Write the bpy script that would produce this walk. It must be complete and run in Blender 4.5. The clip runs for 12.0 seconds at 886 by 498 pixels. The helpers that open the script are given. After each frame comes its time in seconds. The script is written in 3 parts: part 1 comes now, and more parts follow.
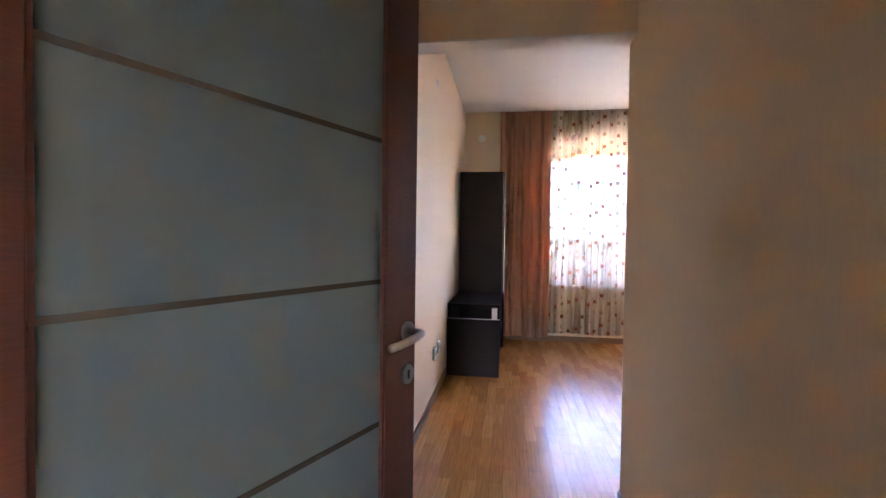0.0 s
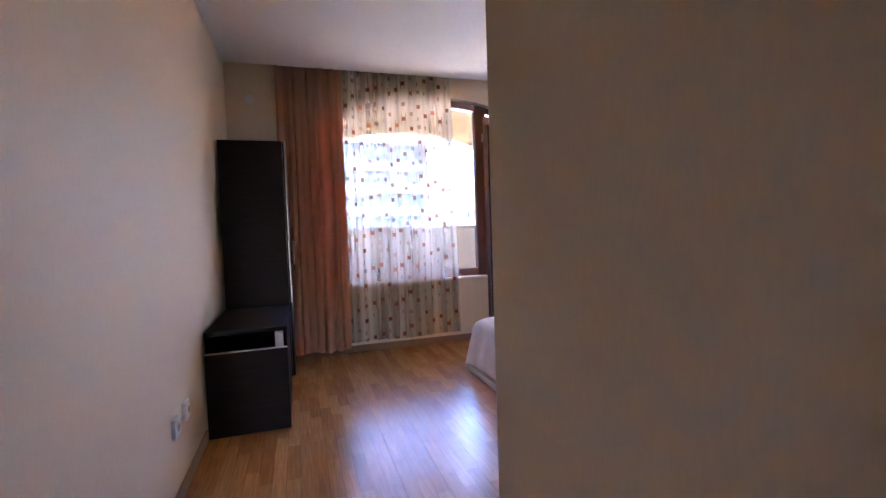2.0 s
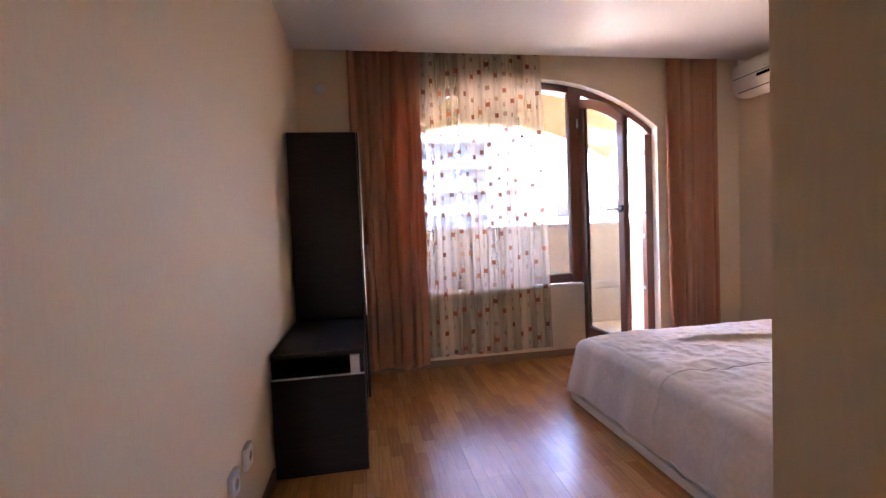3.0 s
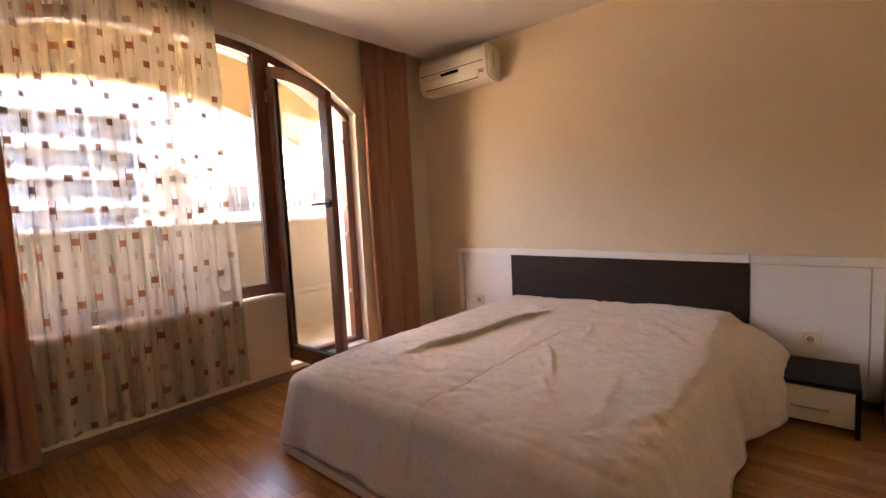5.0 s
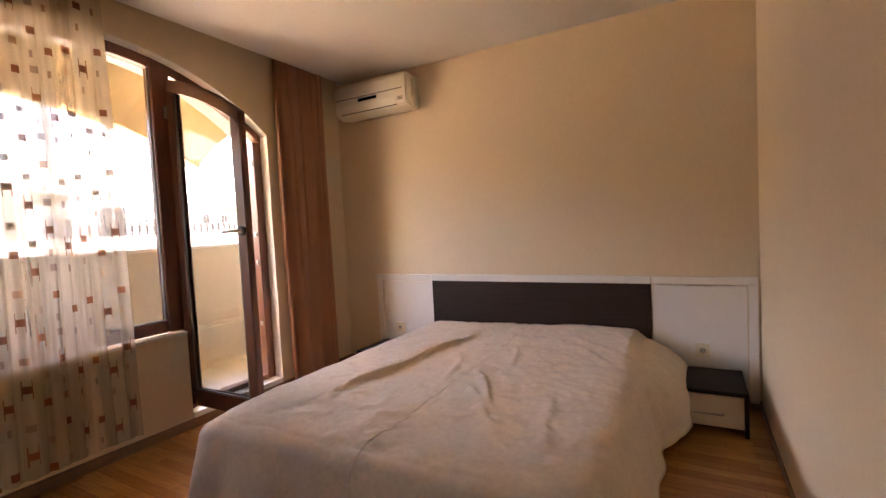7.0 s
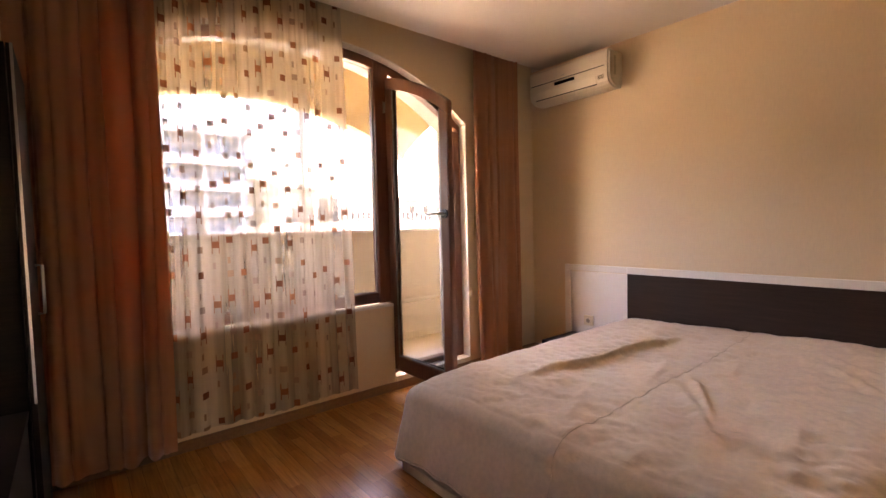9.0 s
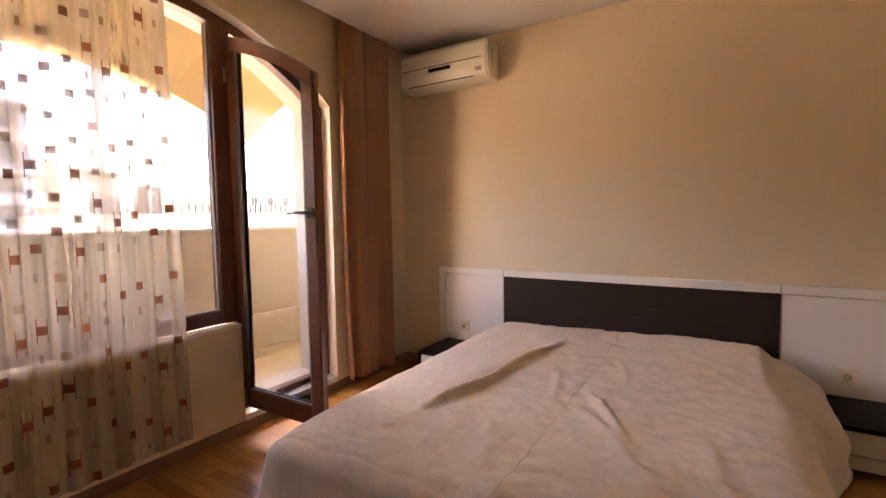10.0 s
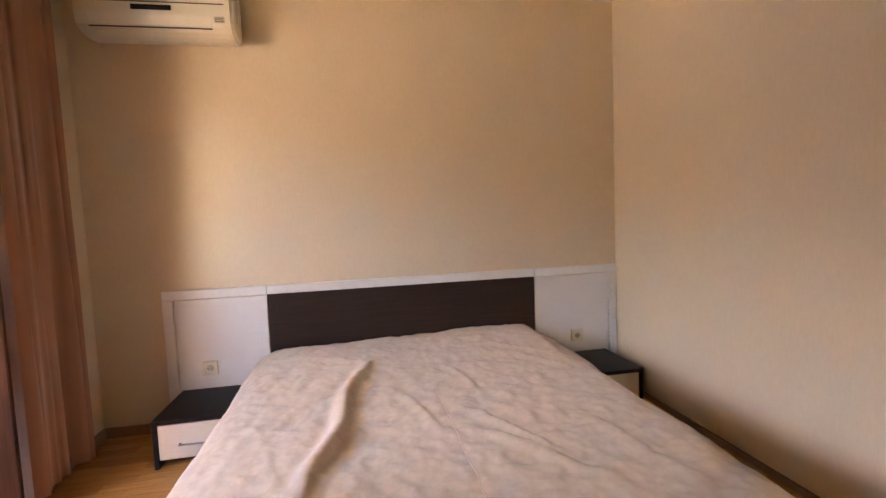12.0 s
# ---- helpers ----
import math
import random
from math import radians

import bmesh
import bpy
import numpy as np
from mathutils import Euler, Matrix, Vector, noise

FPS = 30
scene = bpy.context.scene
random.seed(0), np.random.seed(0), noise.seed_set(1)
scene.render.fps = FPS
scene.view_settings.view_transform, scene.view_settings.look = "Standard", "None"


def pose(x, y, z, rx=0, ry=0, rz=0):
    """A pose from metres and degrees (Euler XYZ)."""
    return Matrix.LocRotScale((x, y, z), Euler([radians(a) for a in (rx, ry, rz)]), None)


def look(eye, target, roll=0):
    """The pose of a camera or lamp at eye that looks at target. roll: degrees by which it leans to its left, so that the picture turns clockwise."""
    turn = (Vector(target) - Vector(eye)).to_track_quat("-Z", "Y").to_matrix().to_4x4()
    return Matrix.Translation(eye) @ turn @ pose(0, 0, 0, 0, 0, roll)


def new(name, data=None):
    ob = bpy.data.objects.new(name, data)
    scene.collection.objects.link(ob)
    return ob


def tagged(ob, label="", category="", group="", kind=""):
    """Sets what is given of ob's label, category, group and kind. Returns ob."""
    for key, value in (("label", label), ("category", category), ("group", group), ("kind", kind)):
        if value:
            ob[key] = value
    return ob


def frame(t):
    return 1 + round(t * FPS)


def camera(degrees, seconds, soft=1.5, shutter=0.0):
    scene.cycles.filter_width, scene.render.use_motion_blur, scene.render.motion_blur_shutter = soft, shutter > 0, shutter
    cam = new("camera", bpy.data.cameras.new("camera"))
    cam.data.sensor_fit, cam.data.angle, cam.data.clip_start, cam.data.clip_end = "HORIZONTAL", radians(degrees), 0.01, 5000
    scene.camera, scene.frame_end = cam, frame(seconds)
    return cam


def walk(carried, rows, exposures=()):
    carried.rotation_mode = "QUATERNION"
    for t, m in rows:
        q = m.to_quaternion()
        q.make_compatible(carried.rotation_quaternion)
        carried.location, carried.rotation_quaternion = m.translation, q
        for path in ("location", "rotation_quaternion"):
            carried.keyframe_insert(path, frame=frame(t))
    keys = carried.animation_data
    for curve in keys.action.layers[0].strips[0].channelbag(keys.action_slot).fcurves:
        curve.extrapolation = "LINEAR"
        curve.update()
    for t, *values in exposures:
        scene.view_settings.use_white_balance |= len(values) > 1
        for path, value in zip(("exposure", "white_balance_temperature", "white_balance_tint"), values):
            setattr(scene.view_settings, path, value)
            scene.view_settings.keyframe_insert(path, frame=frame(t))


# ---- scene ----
cam = camera(88.6, 12.0)
PATH = [
    (0, (0.521, 0.296, 1.193), (0.242, 2.276, 1.149), 0.8),
    (0.5, (0.47, 0.504, 1.19), (0.764, 2.481, 1.111), -0.6),
    (1, (0.502, 0.766, 1.188), (1.041, 2.69, 1.1), -0.4),
    (1.5, (0.54, 1.02, 1.182), (1.137, 2.926, 1.086), -1.0),
    (2, (0.558, 1.322, 1.196), (1.166, 3.225, 1.101), -1.9),
    (2.5, (0.523, 1.613, 1.192), (0.95, 3.564, 1.096), -2.4),
    (2.7, (0.505, 1.731, 1.213), (0.831, 3.703, 1.124), -2.3),
    (4.3, (0.576, 2.459, 1.236), (1.458, 4.248, 1.087), -3.3),
    (4.5, (0.601, 2.541, 1.252), (1.671, 4.224, 1.094), -3.3),
    (5, (0.709, 2.64, 1.251), (2.21, 3.95, 1.073), -2.8),
    (5.5, (0.725, 2.744, 1.279), (2.546, 3.554, 1.118), -2.7),
    (6, (0.71, 2.778, 1.281), (2.636, 3.301, 1.142), -2.9),
    (6.5, (0.708, 2.792, 1.289), (2.635, 3.31, 1.161), -2.7),
    (7, (0.668, 2.783, 1.282), (2.416, 3.751, 1.185), -2.9),
    (7.5, (0.601, 2.755, 1.217), (1.967, 4.215, 1.161), -1.9),
    (7.7, (0.58, 2.739, 1.229), (1.748, 4.361, 1.165), -1.6),
    (9.3, (0.64, 3.026, 1.245), (1.99, 4.495, 1.112), -1.2),
    (9.5, (0.707, 3.113, 1.252), (2.183, 4.454, 1.11), -1.1),
    (10, (0.84, 3.338, 1.287), (2.533, 4.393, 1.147), -0.8),
    (10.5, (0.871, 3.58, 1.276), (2.739, 4.284, 1.153), -0.1),
    (11, (0.919, 3.794, 1.296), (2.9, 4.038, 1.165), -1.6),
    (11.5, (1.047, 4.009, 1.283), (3.04, 3.918, 1.143), -2.3),
    (12, (1.148, 4.233, 1.254), (3.11, 3.872, 1.111), -2.3),
]
EXPOSURES = [(0.0, 7.6, 6000, 30), (0.5, 7.35, 5800, 33), (1.0, 7.26, 5900, 35), (1.5, 7.26, 5500, 33), (2.0, 6.81, 5600, 36), (2.5, 6.74, 5700, 40), (4.3, 6.14, 9800, 42), (5.5, 6.04, 9500, 38), (7.0, 6.0, 9500, 38), (7.6, 5.95, 9700, 39), (9.5, 6.05, 10200, 43), (10.5, 5.83, 9300, 38), (11.0, 5.86, 8600, 35), (11.5, 5.95, 8500, 35), (12.0, 6.34, 8500, 35)]
walk(cam, [(t, look(eye, target, roll)) for t, eye, target, roll in PATH], exposures=EXPOSURES)

# ---- world, sun and sky ----
world = bpy.data.worlds.new("sky")
scene.world = world
world.use_nodes = True
wn = world.node_tree.nodes
sky = wn.new("ShaderNodeTexSky")
sky.sky_type = "NISHITA"
sky.sun_disc = False
sky.sun_elevation = radians(48)
sky.sun_rotation = radians(91)
wn["Background"].inputs["Strength"].default_value = 0.15
world.node_tree.links.new(sky.outputs[0], wn["Background"].inputs["Color"])
sun_data = bpy.data.lights.new("sun", "SUN")
sun_data.energy, sun_data.angle, sun_data.color = 4.5, radians(0.5), (1.0, 0.94, 0.84)
sun = new("sun", sun_data)
sun.matrix_world = look((14, -0.3, 16), (0, 0, 0))

# ---- materials ----


def material(name, base, rough=0.6, metal=0.0, vary=0.0, scale=(8, 8, 8), grain=0.0, grain_scale=(60, 60, 60), bump=0.0, second=None, per_object=0.0, sheen=0.0, coat=0.0, spec=0.5):
    """A principled material with variation at two scales and fine relief, in object space."""
    m = bpy.data.materials.new(name)
    m.use_nodes = True
    n, l = m.node_tree.nodes, m.node_tree.links
    p = n["Principled BSDF"]
    p.inputs["Roughness"].default_value = rough
    p.inputs["Metallic"].default_value = metal
    p.inputs["Sheen Weight"].default_value = sheen
    p.inputs["Specular IOR Level"].default_value = spec
    p.inputs["Coat Weight"].default_value = coat
    co = n.new("ShaderNodeTexCoord")

    def noise_at(sc, detail):
        mp = n.new("ShaderNodeMapping")
        mp.inputs["Scale"].default_value = sc
        l.new(co.outputs["Object"], mp.inputs["Vector"])
        t = n.new("ShaderNodeTexNoise")
        t.inputs["Scale"].default_value = 1.0
        t.inputs["Detail"].default_value = detail
        l.new(mp.outputs[0], t.inputs["Vector"])
        return t
    large, fine = noise_at(scale, 4), noise_at(grain_scale, 3)
    ramp = n.new("ShaderNodeMix")
    ramp.data_type = "RGBA"
    other = second or tuple(c * (1 - vary) for c in base)
    ramp.inputs[6].default_value = (*base, 1)
    ramp.inputs[7].default_value = (*other, 1)
    l.new(large.outputs["Fac"], ramp.inputs[0])
    hsv = n.new("ShaderNodeHueSaturation")
    l.new(ramp.outputs[2], hsv.inputs["Color"])
    mr = n.new("ShaderNodeMapRange")
    mr.inputs["From Min"].default_value, mr.inputs["From Max"].default_value = 0.25, 0.75
    mr.inputs["To Min"].default_value, mr.inputs["To Max"].default_value = 1 - grain, 1 + grain
    l.new(fine.outputs["Fac"], mr.inputs["Value"])
    if per_object:
        info = n.new("ShaderNodeObjectInfo")
        m2 = n.new("ShaderNodeMapRange")
        m2.inputs["To Min"].default_value, m2.inputs["To Max"].default_value = 1 - per_object, 1 + per_object
        l.new(info.outputs["Random"], m2.inputs["Value"])
        mul = n.new("ShaderNodeMath")
        mul.operation = "MULTIPLY"
        l.new(mr.outputs[0], mul.inputs[0])
        l.new(m2.outputs[0], mul.inputs[1])
        l.new(mul.outputs[0], hsv.inputs["Value"])
    else:
        l.new(mr.outputs[0], hsv.inputs["Value"])
    l.new(hsv.outputs[0], p.inputs["Base Color"])
    if bump:
        b = n.new("ShaderNodeBump")
        b.inputs["Strength"].default_value = bump
        b.inputs["Distance"].default_value = 0.002
        l.new(fine.outputs["Fac"], b.inputs["Height"])
        l.new(b.outputs[0], p.inputs["Normal"])
    return m


WALLPAPER = material("wallpaper", (0.76, 0.60, 0.405), 0.62, vary=0.06, scale=(1.5, 1.5, 1.2), grain=0.028, grain_scale=(110, 110, 22), bump=0.12)
PLASTER = material("ceiling_paint", (0.78, 0.74, 0.68), 0.55, vary=0.05, scale=(0.9, 0.9, 0.9), grain=0.015, grain_scale=(50, 50, 50), bump=0.08)
REVEAL = material("reveal_paint", (0.80, 0.76, 0.68), 0.6, vary=0.06, scale=(3, 3, 3), grain=0.02, bump=0.1)
STUCCO = material("balcony_stucco", (0.72, 0.60, 0.41), 0.9, vary=0.08, scale=(2, 2, 2), grain=0.05, grain_scale=(120, 120, 120), bump=0.35)
PARAPET = material("parapet_stucco", (0.62, 0.54, 0.43), 0.9, vary=0.08, scale=(2, 2, 2), grain=0.04, grain_scale=(120, 120, 120), bump=0.3)
WENGE = material("wenge_laminate", (0.013, 0.008, 0.0065), 0.5, second=(0.024, 0.015, 0.012), scale=(14, 3, 60), grain=0.25, grain_scale=(4, 4, 130), bump=0.08, spec=0.16)
WENGE_PANEL = material("wenge_panel", (0.024, 0.012, 0.008), 0.5, second=(0.045, 0.023, 0.014), scale=(14, 2.5, 45), grain=0.25, grain_scale=(4, 4, 140), bump=0.08, spec=0.22)
WHITE_LAM = material("white_laminate", (0.80, 0.76, 0.70), 0.35, vary=0.04, scale=(3, 3, 3), grain=0.01, bump=0.03)
CREAM_LAM = material("cream_laminate", (0.80, 0.72, 0.58), 0.35, vary=0.04, scale=(3, 3, 3), grain=0.01)
FRAME_WOOD = material("stained_window_wood", (0.15, 0.050, 0.025), 0.32, second=(0.23, 0.085, 0.042), scale=(30, 30, 3), grain=0.2, grain_scale=(160, 160, 10), bump=0.1, coat=0.3)
DOOR_WOOD = material("mahogany_door_wood", (0.125, 0.036, 0.017), 0.4, second=(0.085, 0.024, 0.012), scale=(40, 40, 3), grain=0.25, grain_scale=(25, 25, 220), bump=0.15)
SKIRT = material("skirting_wood", (0.30, 0.155, 0.07), 0.45, vary=0.3, scale=(5, 5, 30), grain=0.15, bump=0.1)
STEEL = material("brushed_steel", (0.46, 0.44, 0.41), 0.28, 1.0, vary=0.1, grain=0.08, grain_scale=(200, 200, 200))
DARK_METAL = material("dark_metal", (0.05, 0.05, 0.055), 0.4, 0.8, vary=0.1)
CURTAIN = material("curtain_cloth", (0.50, 0.245, 0.14), 0.8, second=(0.43, 0.205, 0.115), scale=(6, 6, 2), grain=0.03, grain_scale=(500, 500, 60), bump=0.2, sheen=0.3)
BLANKET = material("velour_bedspread", (0.78, 0.635, 0.48), 0.9, second=(0.65, 0.52, 0.39), scale=(14, 14, 14), grain=0.07, grain_scale=(45, 45, 45), bump=0.45, sheen=0.3)
SEAM = material("seam_thread", (0.66, 0.54, 0.41), 0.9, vary=0.15, scale=(80, 80, 80))
PLASTIC = material("ivory_plastic", (0.76, 0.67, 0.48), 0.35, vary=0.03)
WHITE_PLASTIC = material("white_plastic", (0.80, 0.79, 0.76), 0.35, vary=0.03)
AC_PLASTIC = material("air_conditioner_plastic", (0.78, 0.72, 0.58), 0.38, vary=0.05, scale=(2, 2, 2), grain=0.01)
AC_TRIM = material("air_conditioner_trim", (0.56, 0.50, 0.36), 0.5, vary=0.05)
BLACK = material("black_gloss", (0.012, 0.012, 0.014), 0.12, vary=0.1)
# Near-black colour stands in for the shade inside holes, slots and gaps.
HOLE_SHADE = material("painted_recess_shade", (0.03, 0.028, 0.025), 0.8, vary=0.1)
TILE = material("balcony_tile", (0.72, 0.62, 0.46), 0.35, vary=0.12, scale=(6, 6, 6), grain=0.05, grain_scale=(80, 80, 80), per_object=0.05)
GROUT = material("grout", (0.45, 0.40, 0.32), 0.9, vary=0.15)
FAR_WHITE = material("far_render_white", (0.60, 0.57, 0.53), 0.9, vary=0.08, scale=(0.6, 0.6, 0.6), grain=0.03)
FAR_ROOF = material("far_roof_tiles", (0.42, 0.20, 0.13), 0.85, vary=0.25, scale=(2, 2, 2), grain=0.1)
FAR_GLASS = material("far_window_glass", (0.03, 0.035, 0.045), 0.15, vary=0.2)
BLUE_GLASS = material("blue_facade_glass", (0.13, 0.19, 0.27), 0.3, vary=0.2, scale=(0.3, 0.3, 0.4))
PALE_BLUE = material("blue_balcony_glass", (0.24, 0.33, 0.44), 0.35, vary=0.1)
# Slab colour darkened to blue-grey to keep the slabs from washing out.
HOTEL_SLAB = material("hotel_slab_blue_grey", (0.36, 0.43, 0.52), 0.8, vary=0.1, scale=(0.4, 0.4, 0.4), grain=0.03)
HILL = material("wooded_hill", (0.026, 0.036, 0.036), 0.95, second=(0.045, 0.054, 0.050), scale=(0.02, 0.02, 0.03), grain=0.2, grain_scale=(0.2, 0.2, 0.2))
GROUND = material("dry_ground", (0.32, 0.28, 0.22), 0.95, second=(0.22, 0.22, 0.15), scale=(0.05, 0.05, 0.05), grain=0.1, grain_scale=(1, 1, 1))
STRIPE = material("etched_stripe", (0.14, 0.125, 0.09), 0.25, vary=0.1)
RUBBER = material("grey_gasket", (0.22, 0.21, 0.19), 0.6, vary=0.1)


def glass_material(name, tint, rough, see):
    """A pane: mostly see-through with a clear mirror-like gloss."""
    m = bpy.data.materials.new(name)
    m.use_nodes = True
    n, l = m.node_tree.nodes, m.node_tree.links
    n.remove(n["Principled BSDF"])
    tr, gl, mix, lw = n.new("ShaderNodeBsdfTransparent"), n.new("ShaderNodeBsdfGlossy"), n.new("ShaderNodeMixShader"), n.new("ShaderNodeLayerWeight")
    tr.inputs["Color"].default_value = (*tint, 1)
    gl.inputs["Roughness"].default_value = rough
    lw.inputs["Blend"].default_value = 0.5
    power, gain = n.new("ShaderNodeMath"), n.new("ShaderNodeMath")
    power.operation, power.inputs[1].default_value = "POWER", 5.0
    gain.operation, gain.inputs[1].default_value, gain.inputs[2].default_value = "MULTIPLY_ADD", 0.8, see
    l.new(lw.outputs["Facing"], power.inputs[0])
    l.new(power.outputs[0], gain.inputs[0])
    l.new(gain.outputs[0], mix.inputs[0])
    l.new(tr.outputs[0], mix.inputs[1])
    l.new(gl.outputs[0], mix.inputs[2])
    l.new(mix.outputs[0], n["Material Output"].inputs["Surface"])
    return m


# Tint darkens the glass to hold down the brightness of the outdoors.
GLASS = glass_material("dimmed_window_glass", (0.55, 0.565, 0.575), 0.0, 0.035)


def frosted_material():
    m = bpy.data.materials.new("frosted_glass")
    m.use_nodes = True
    n, l = m.node_tree.nodes, m.node_tree.links
    p = n["Principled BSDF"]
    p.inputs["Base Color"].default_value = (0.215, 0.285, 0.275, 1)
    p.inputs["Roughness"].default_value = 0.38
    p.inputs["IOR"].default_value = 1.5
    p.inputs["Transmission Weight"].default_value = 0.35
    t, b = n.new("ShaderNodeTexNoise"), n.new("ShaderNodeBump")
    t.inputs["Scale"].default_value = 260
    b.inputs["Strength"].default_value, b.inputs["Distance"].default_value = 0.15, 0.001
    l.new(t.outputs["Fac"], b.inputs["Height"])
    l.new(b.outputs[0], p.inputs["Normal"])
    return m


FROSTED = frosted_material()


def laminate_material():
    """Three-strip oak laminate: strips along y, each block with its own tone."""
    m = bpy.data.materials.new("oak_strip_laminate")
    m.use_nodes = True
    n, l = m.node_tree.nodes, m.node_tree.links
    p = n["Principled BSDF"]
    p.inputs["Roughness"].default_value = 0.24
    co, mp, br = n.new("ShaderNodeTexCoord"), n.new("ShaderNodeMapping"), n.new("ShaderNodeTexBrick")
    geo = n.new("ShaderNodeNewGeometry")
    mp.inputs["Rotation"].default_value = (0, 0, radians(90))
    l.new(geo.outputs["Position"], mp.inputs["Vector"])
    l.new(mp.outputs[0], br.inputs["Vector"])
    br.inputs["Scale"].default_value = 1.0
    br.inputs["Brick Width"].default_value = 0.36
    br.inputs["Row Height"].default_value = 0.065
    br.inputs["Mortar Size"].default_value = 0.0006
    br.inputs["Bias"].default_value = 0.0
    br.offset = 0.37
    br.inputs["Color1"].default_value = (0.60, 0.285, 0.088, 1)
    br.inputs["Color2"].default_value = (0.42, 0.175, 0.050, 1)
    br.inputs["Mortar"].default_value = (0.12, 0.06, 0.025, 1)
    gm, gn = n.new("ShaderNodeMapping"), n.new("ShaderNodeTexNoise")
    gm.inputs["Scale"].default_value = (90, 5, 20)
    gn.inputs["Scale"].default_value, gn.inputs["Detail"].default_value = 1, 5
    l.new(geo.outputs["Position"], gm.inputs["Vector"])
    l.new(gm.outputs[0], gn.inputs["Vector"])
    mr, hsv, info, mr2, mul = n.new("ShaderNodeMapRange"), n.new("ShaderNodeHueSaturation"), n.new("ShaderNodeObjectInfo"), n.new("ShaderNodeMapRange"), n.new("ShaderNodeMath")
    mul.operation = "MULTIPLY"
    mr.inputs["From Min"].default_value, mr.inputs["From Max"].default_value = 0.3, 0.7
    mr.inputs["To Min"].default_value, mr.inputs["To Max"].default_value = 0.82, 1.18
    mr2.inputs["To Min"].default_value, mr2.inputs["To Max"].default_value = 0.94, 1.06
    l.new(gn.outputs["Fac"], mr.inputs["Value"])
    l.new(info.outputs["Random"], mr2.inputs["Value"])
    l.new(mr.outputs[0], mul.inputs[0])
    l.new(mr2.outputs[0], mul.inputs[1])
    l.new(mul.outputs[0], hsv.inputs["Value"])
    l.new(br.outputs["Color"], hsv.inputs["Color"])
    l.new(hsv.outputs[0], p.inputs["Base Color"])
    b = n.new("ShaderNodeBump")
    b.inputs["Strength"].default_value, b.inputs["Distance"].default_value = 0.08, 0.001
    l.new(gn.outputs["Fac"], b.inputs["Height"])
    l.new(b.outputs[0], p.inputs["Normal"])
    return m


LAMINATE = laminate_material()


def sheer_material():
    """Voile with woven squares in brown, dark brown and ochre, laid out in the cloth's own coordinates (metres)."""
    m = bpy.data.materials.new("voile_with_squares")
    m.use_nodes = True
    n, l = m.node_tree.nodes, m.node_tree.links
    n.remove(n["Principled BSDF"])
    uv = n.new("ShaderNodeUVMap")
    uv.uv_map = "cloth"

    def math_node(op, a, b=None):
        k = n.new("ShaderNodeMath")
        k.operation = op
        for i, v in enumerate((a, b)):
            if v is None:
                continue
            if isinstance(v, (int, float)):
                k.inputs[i].default_value = v
            else:
                l.new(v, k.inputs[i])
        return k.outputs[0]
    sep = n.new("ShaderNodeSeparateXYZ")
    l.new(uv.outputs[0], sep.inputs[0])
    # columns of squares: a dark one, a paler one and a narrow one in each repeat, every column with its own start
    CELL, REPEAT = 0.088, 0.345
    cx = math_node("DIVIDE", sep.outputs[0], CELL)
    col = math_node("FLOOR", cx)
    fx = math_node("FRACT", cx)

    def random_of(vector_x, vector_y):
        comb = n.new("ShaderNodeCombineXYZ")
        for k, v in enumerate((vector_x, vector_y)):
            if isinstance(v, (int, float)):
                comb.inputs[k].default_value = v
            else:
                l.new(v, comb.inputs[k])
        r = n.new("ShaderNodeTexWhiteNoise")
        r.noise_dimensions = "3D"
        l.new(comb.outputs[0], r.inputs["Vector"])
        return r.outputs["Value"]

    def near(value, middle, half):
        return math_node("LESS_THAN", math_node("ABSOLUTE", math_node("SUBTRACT", value, middle)), half)

    start, sort = random_of(col, 3.0), random_of(col, 8.0)
    cy = math_node("ADD", math_node("DIVIDE", sep.outputs[1], REPEAT), start)
    row, fy = math_node("FLOOR", cy), math_node("FRACT", cy)
    across = near(fx, 0.5, 0.225)
    dark = math_node("MULTIPLY", across, near(fy, 0.15, 0.056))
    pale = math_node("MULTIPLY", math_node("MULTIPLY", across, near(fy, 0.57, 0.054)), math_node("GREATER_THAN", sort, 0.45))
    narrow = math_node("MULTIPLY", math_node("MULTIPLY", near(fx, 0.40, 0.09), near(fy, 0.80, 0.055)), math_node("LESS_THAN", sort, 0.75))
    thread = math_node("MULTIPLY", math_node("MULTIPLY", near(math_node("ABSOLUTE", math_node("SUBTRACT", fx, 0.5)), 0.215, 0.026), near(fy, 0.15, 0.15)), math_node("GREATER_THAN", random_of(col, row), 0.45))
    mask = math_node("MAXIMUM", math_node("MAXIMUM", dark, pale), math_node("MAXIMUM", narrow, thread))
    tone = n.new("ShaderNodeValToRGB")
    l.new(math_node("ADD", math_node("MULTIPLY", math_node("MAXIMUM", dark, thread), 0.6), math_node("MULTIPLY", random_of(row, col), 0.39)), tone.inputs[0])
    tone.color_ramp.interpolation = "CONSTANT"
    tone.color_ramp.elements[0].color = (0.33, 0.20, 0.125, 1)
    tone.color_ramp.elements[1].position = 0.2
    tone.color_ramp.elements[1].color = (0.34, 0.24, 0.18, 1)
    for place_, colour_ in ((0.5, (0.20, 0.07, 0.035, 1)), (0.75, (0.27, 0.10, 0.05, 1)), (0.9, (0.33, 0.13, 0.06, 1))):
        tone.color_ramp.elements.new(place_).color = colour_
    colour = n.new("ShaderNodeMix")
    colour.data_type = "RGBA"
    colour.inputs[6].default_value = (0.66, 0.53, 0.39, 1)
    l.new(mask, colour.inputs[0])
    l.new(tone.outputs[0], colour.inputs[7])
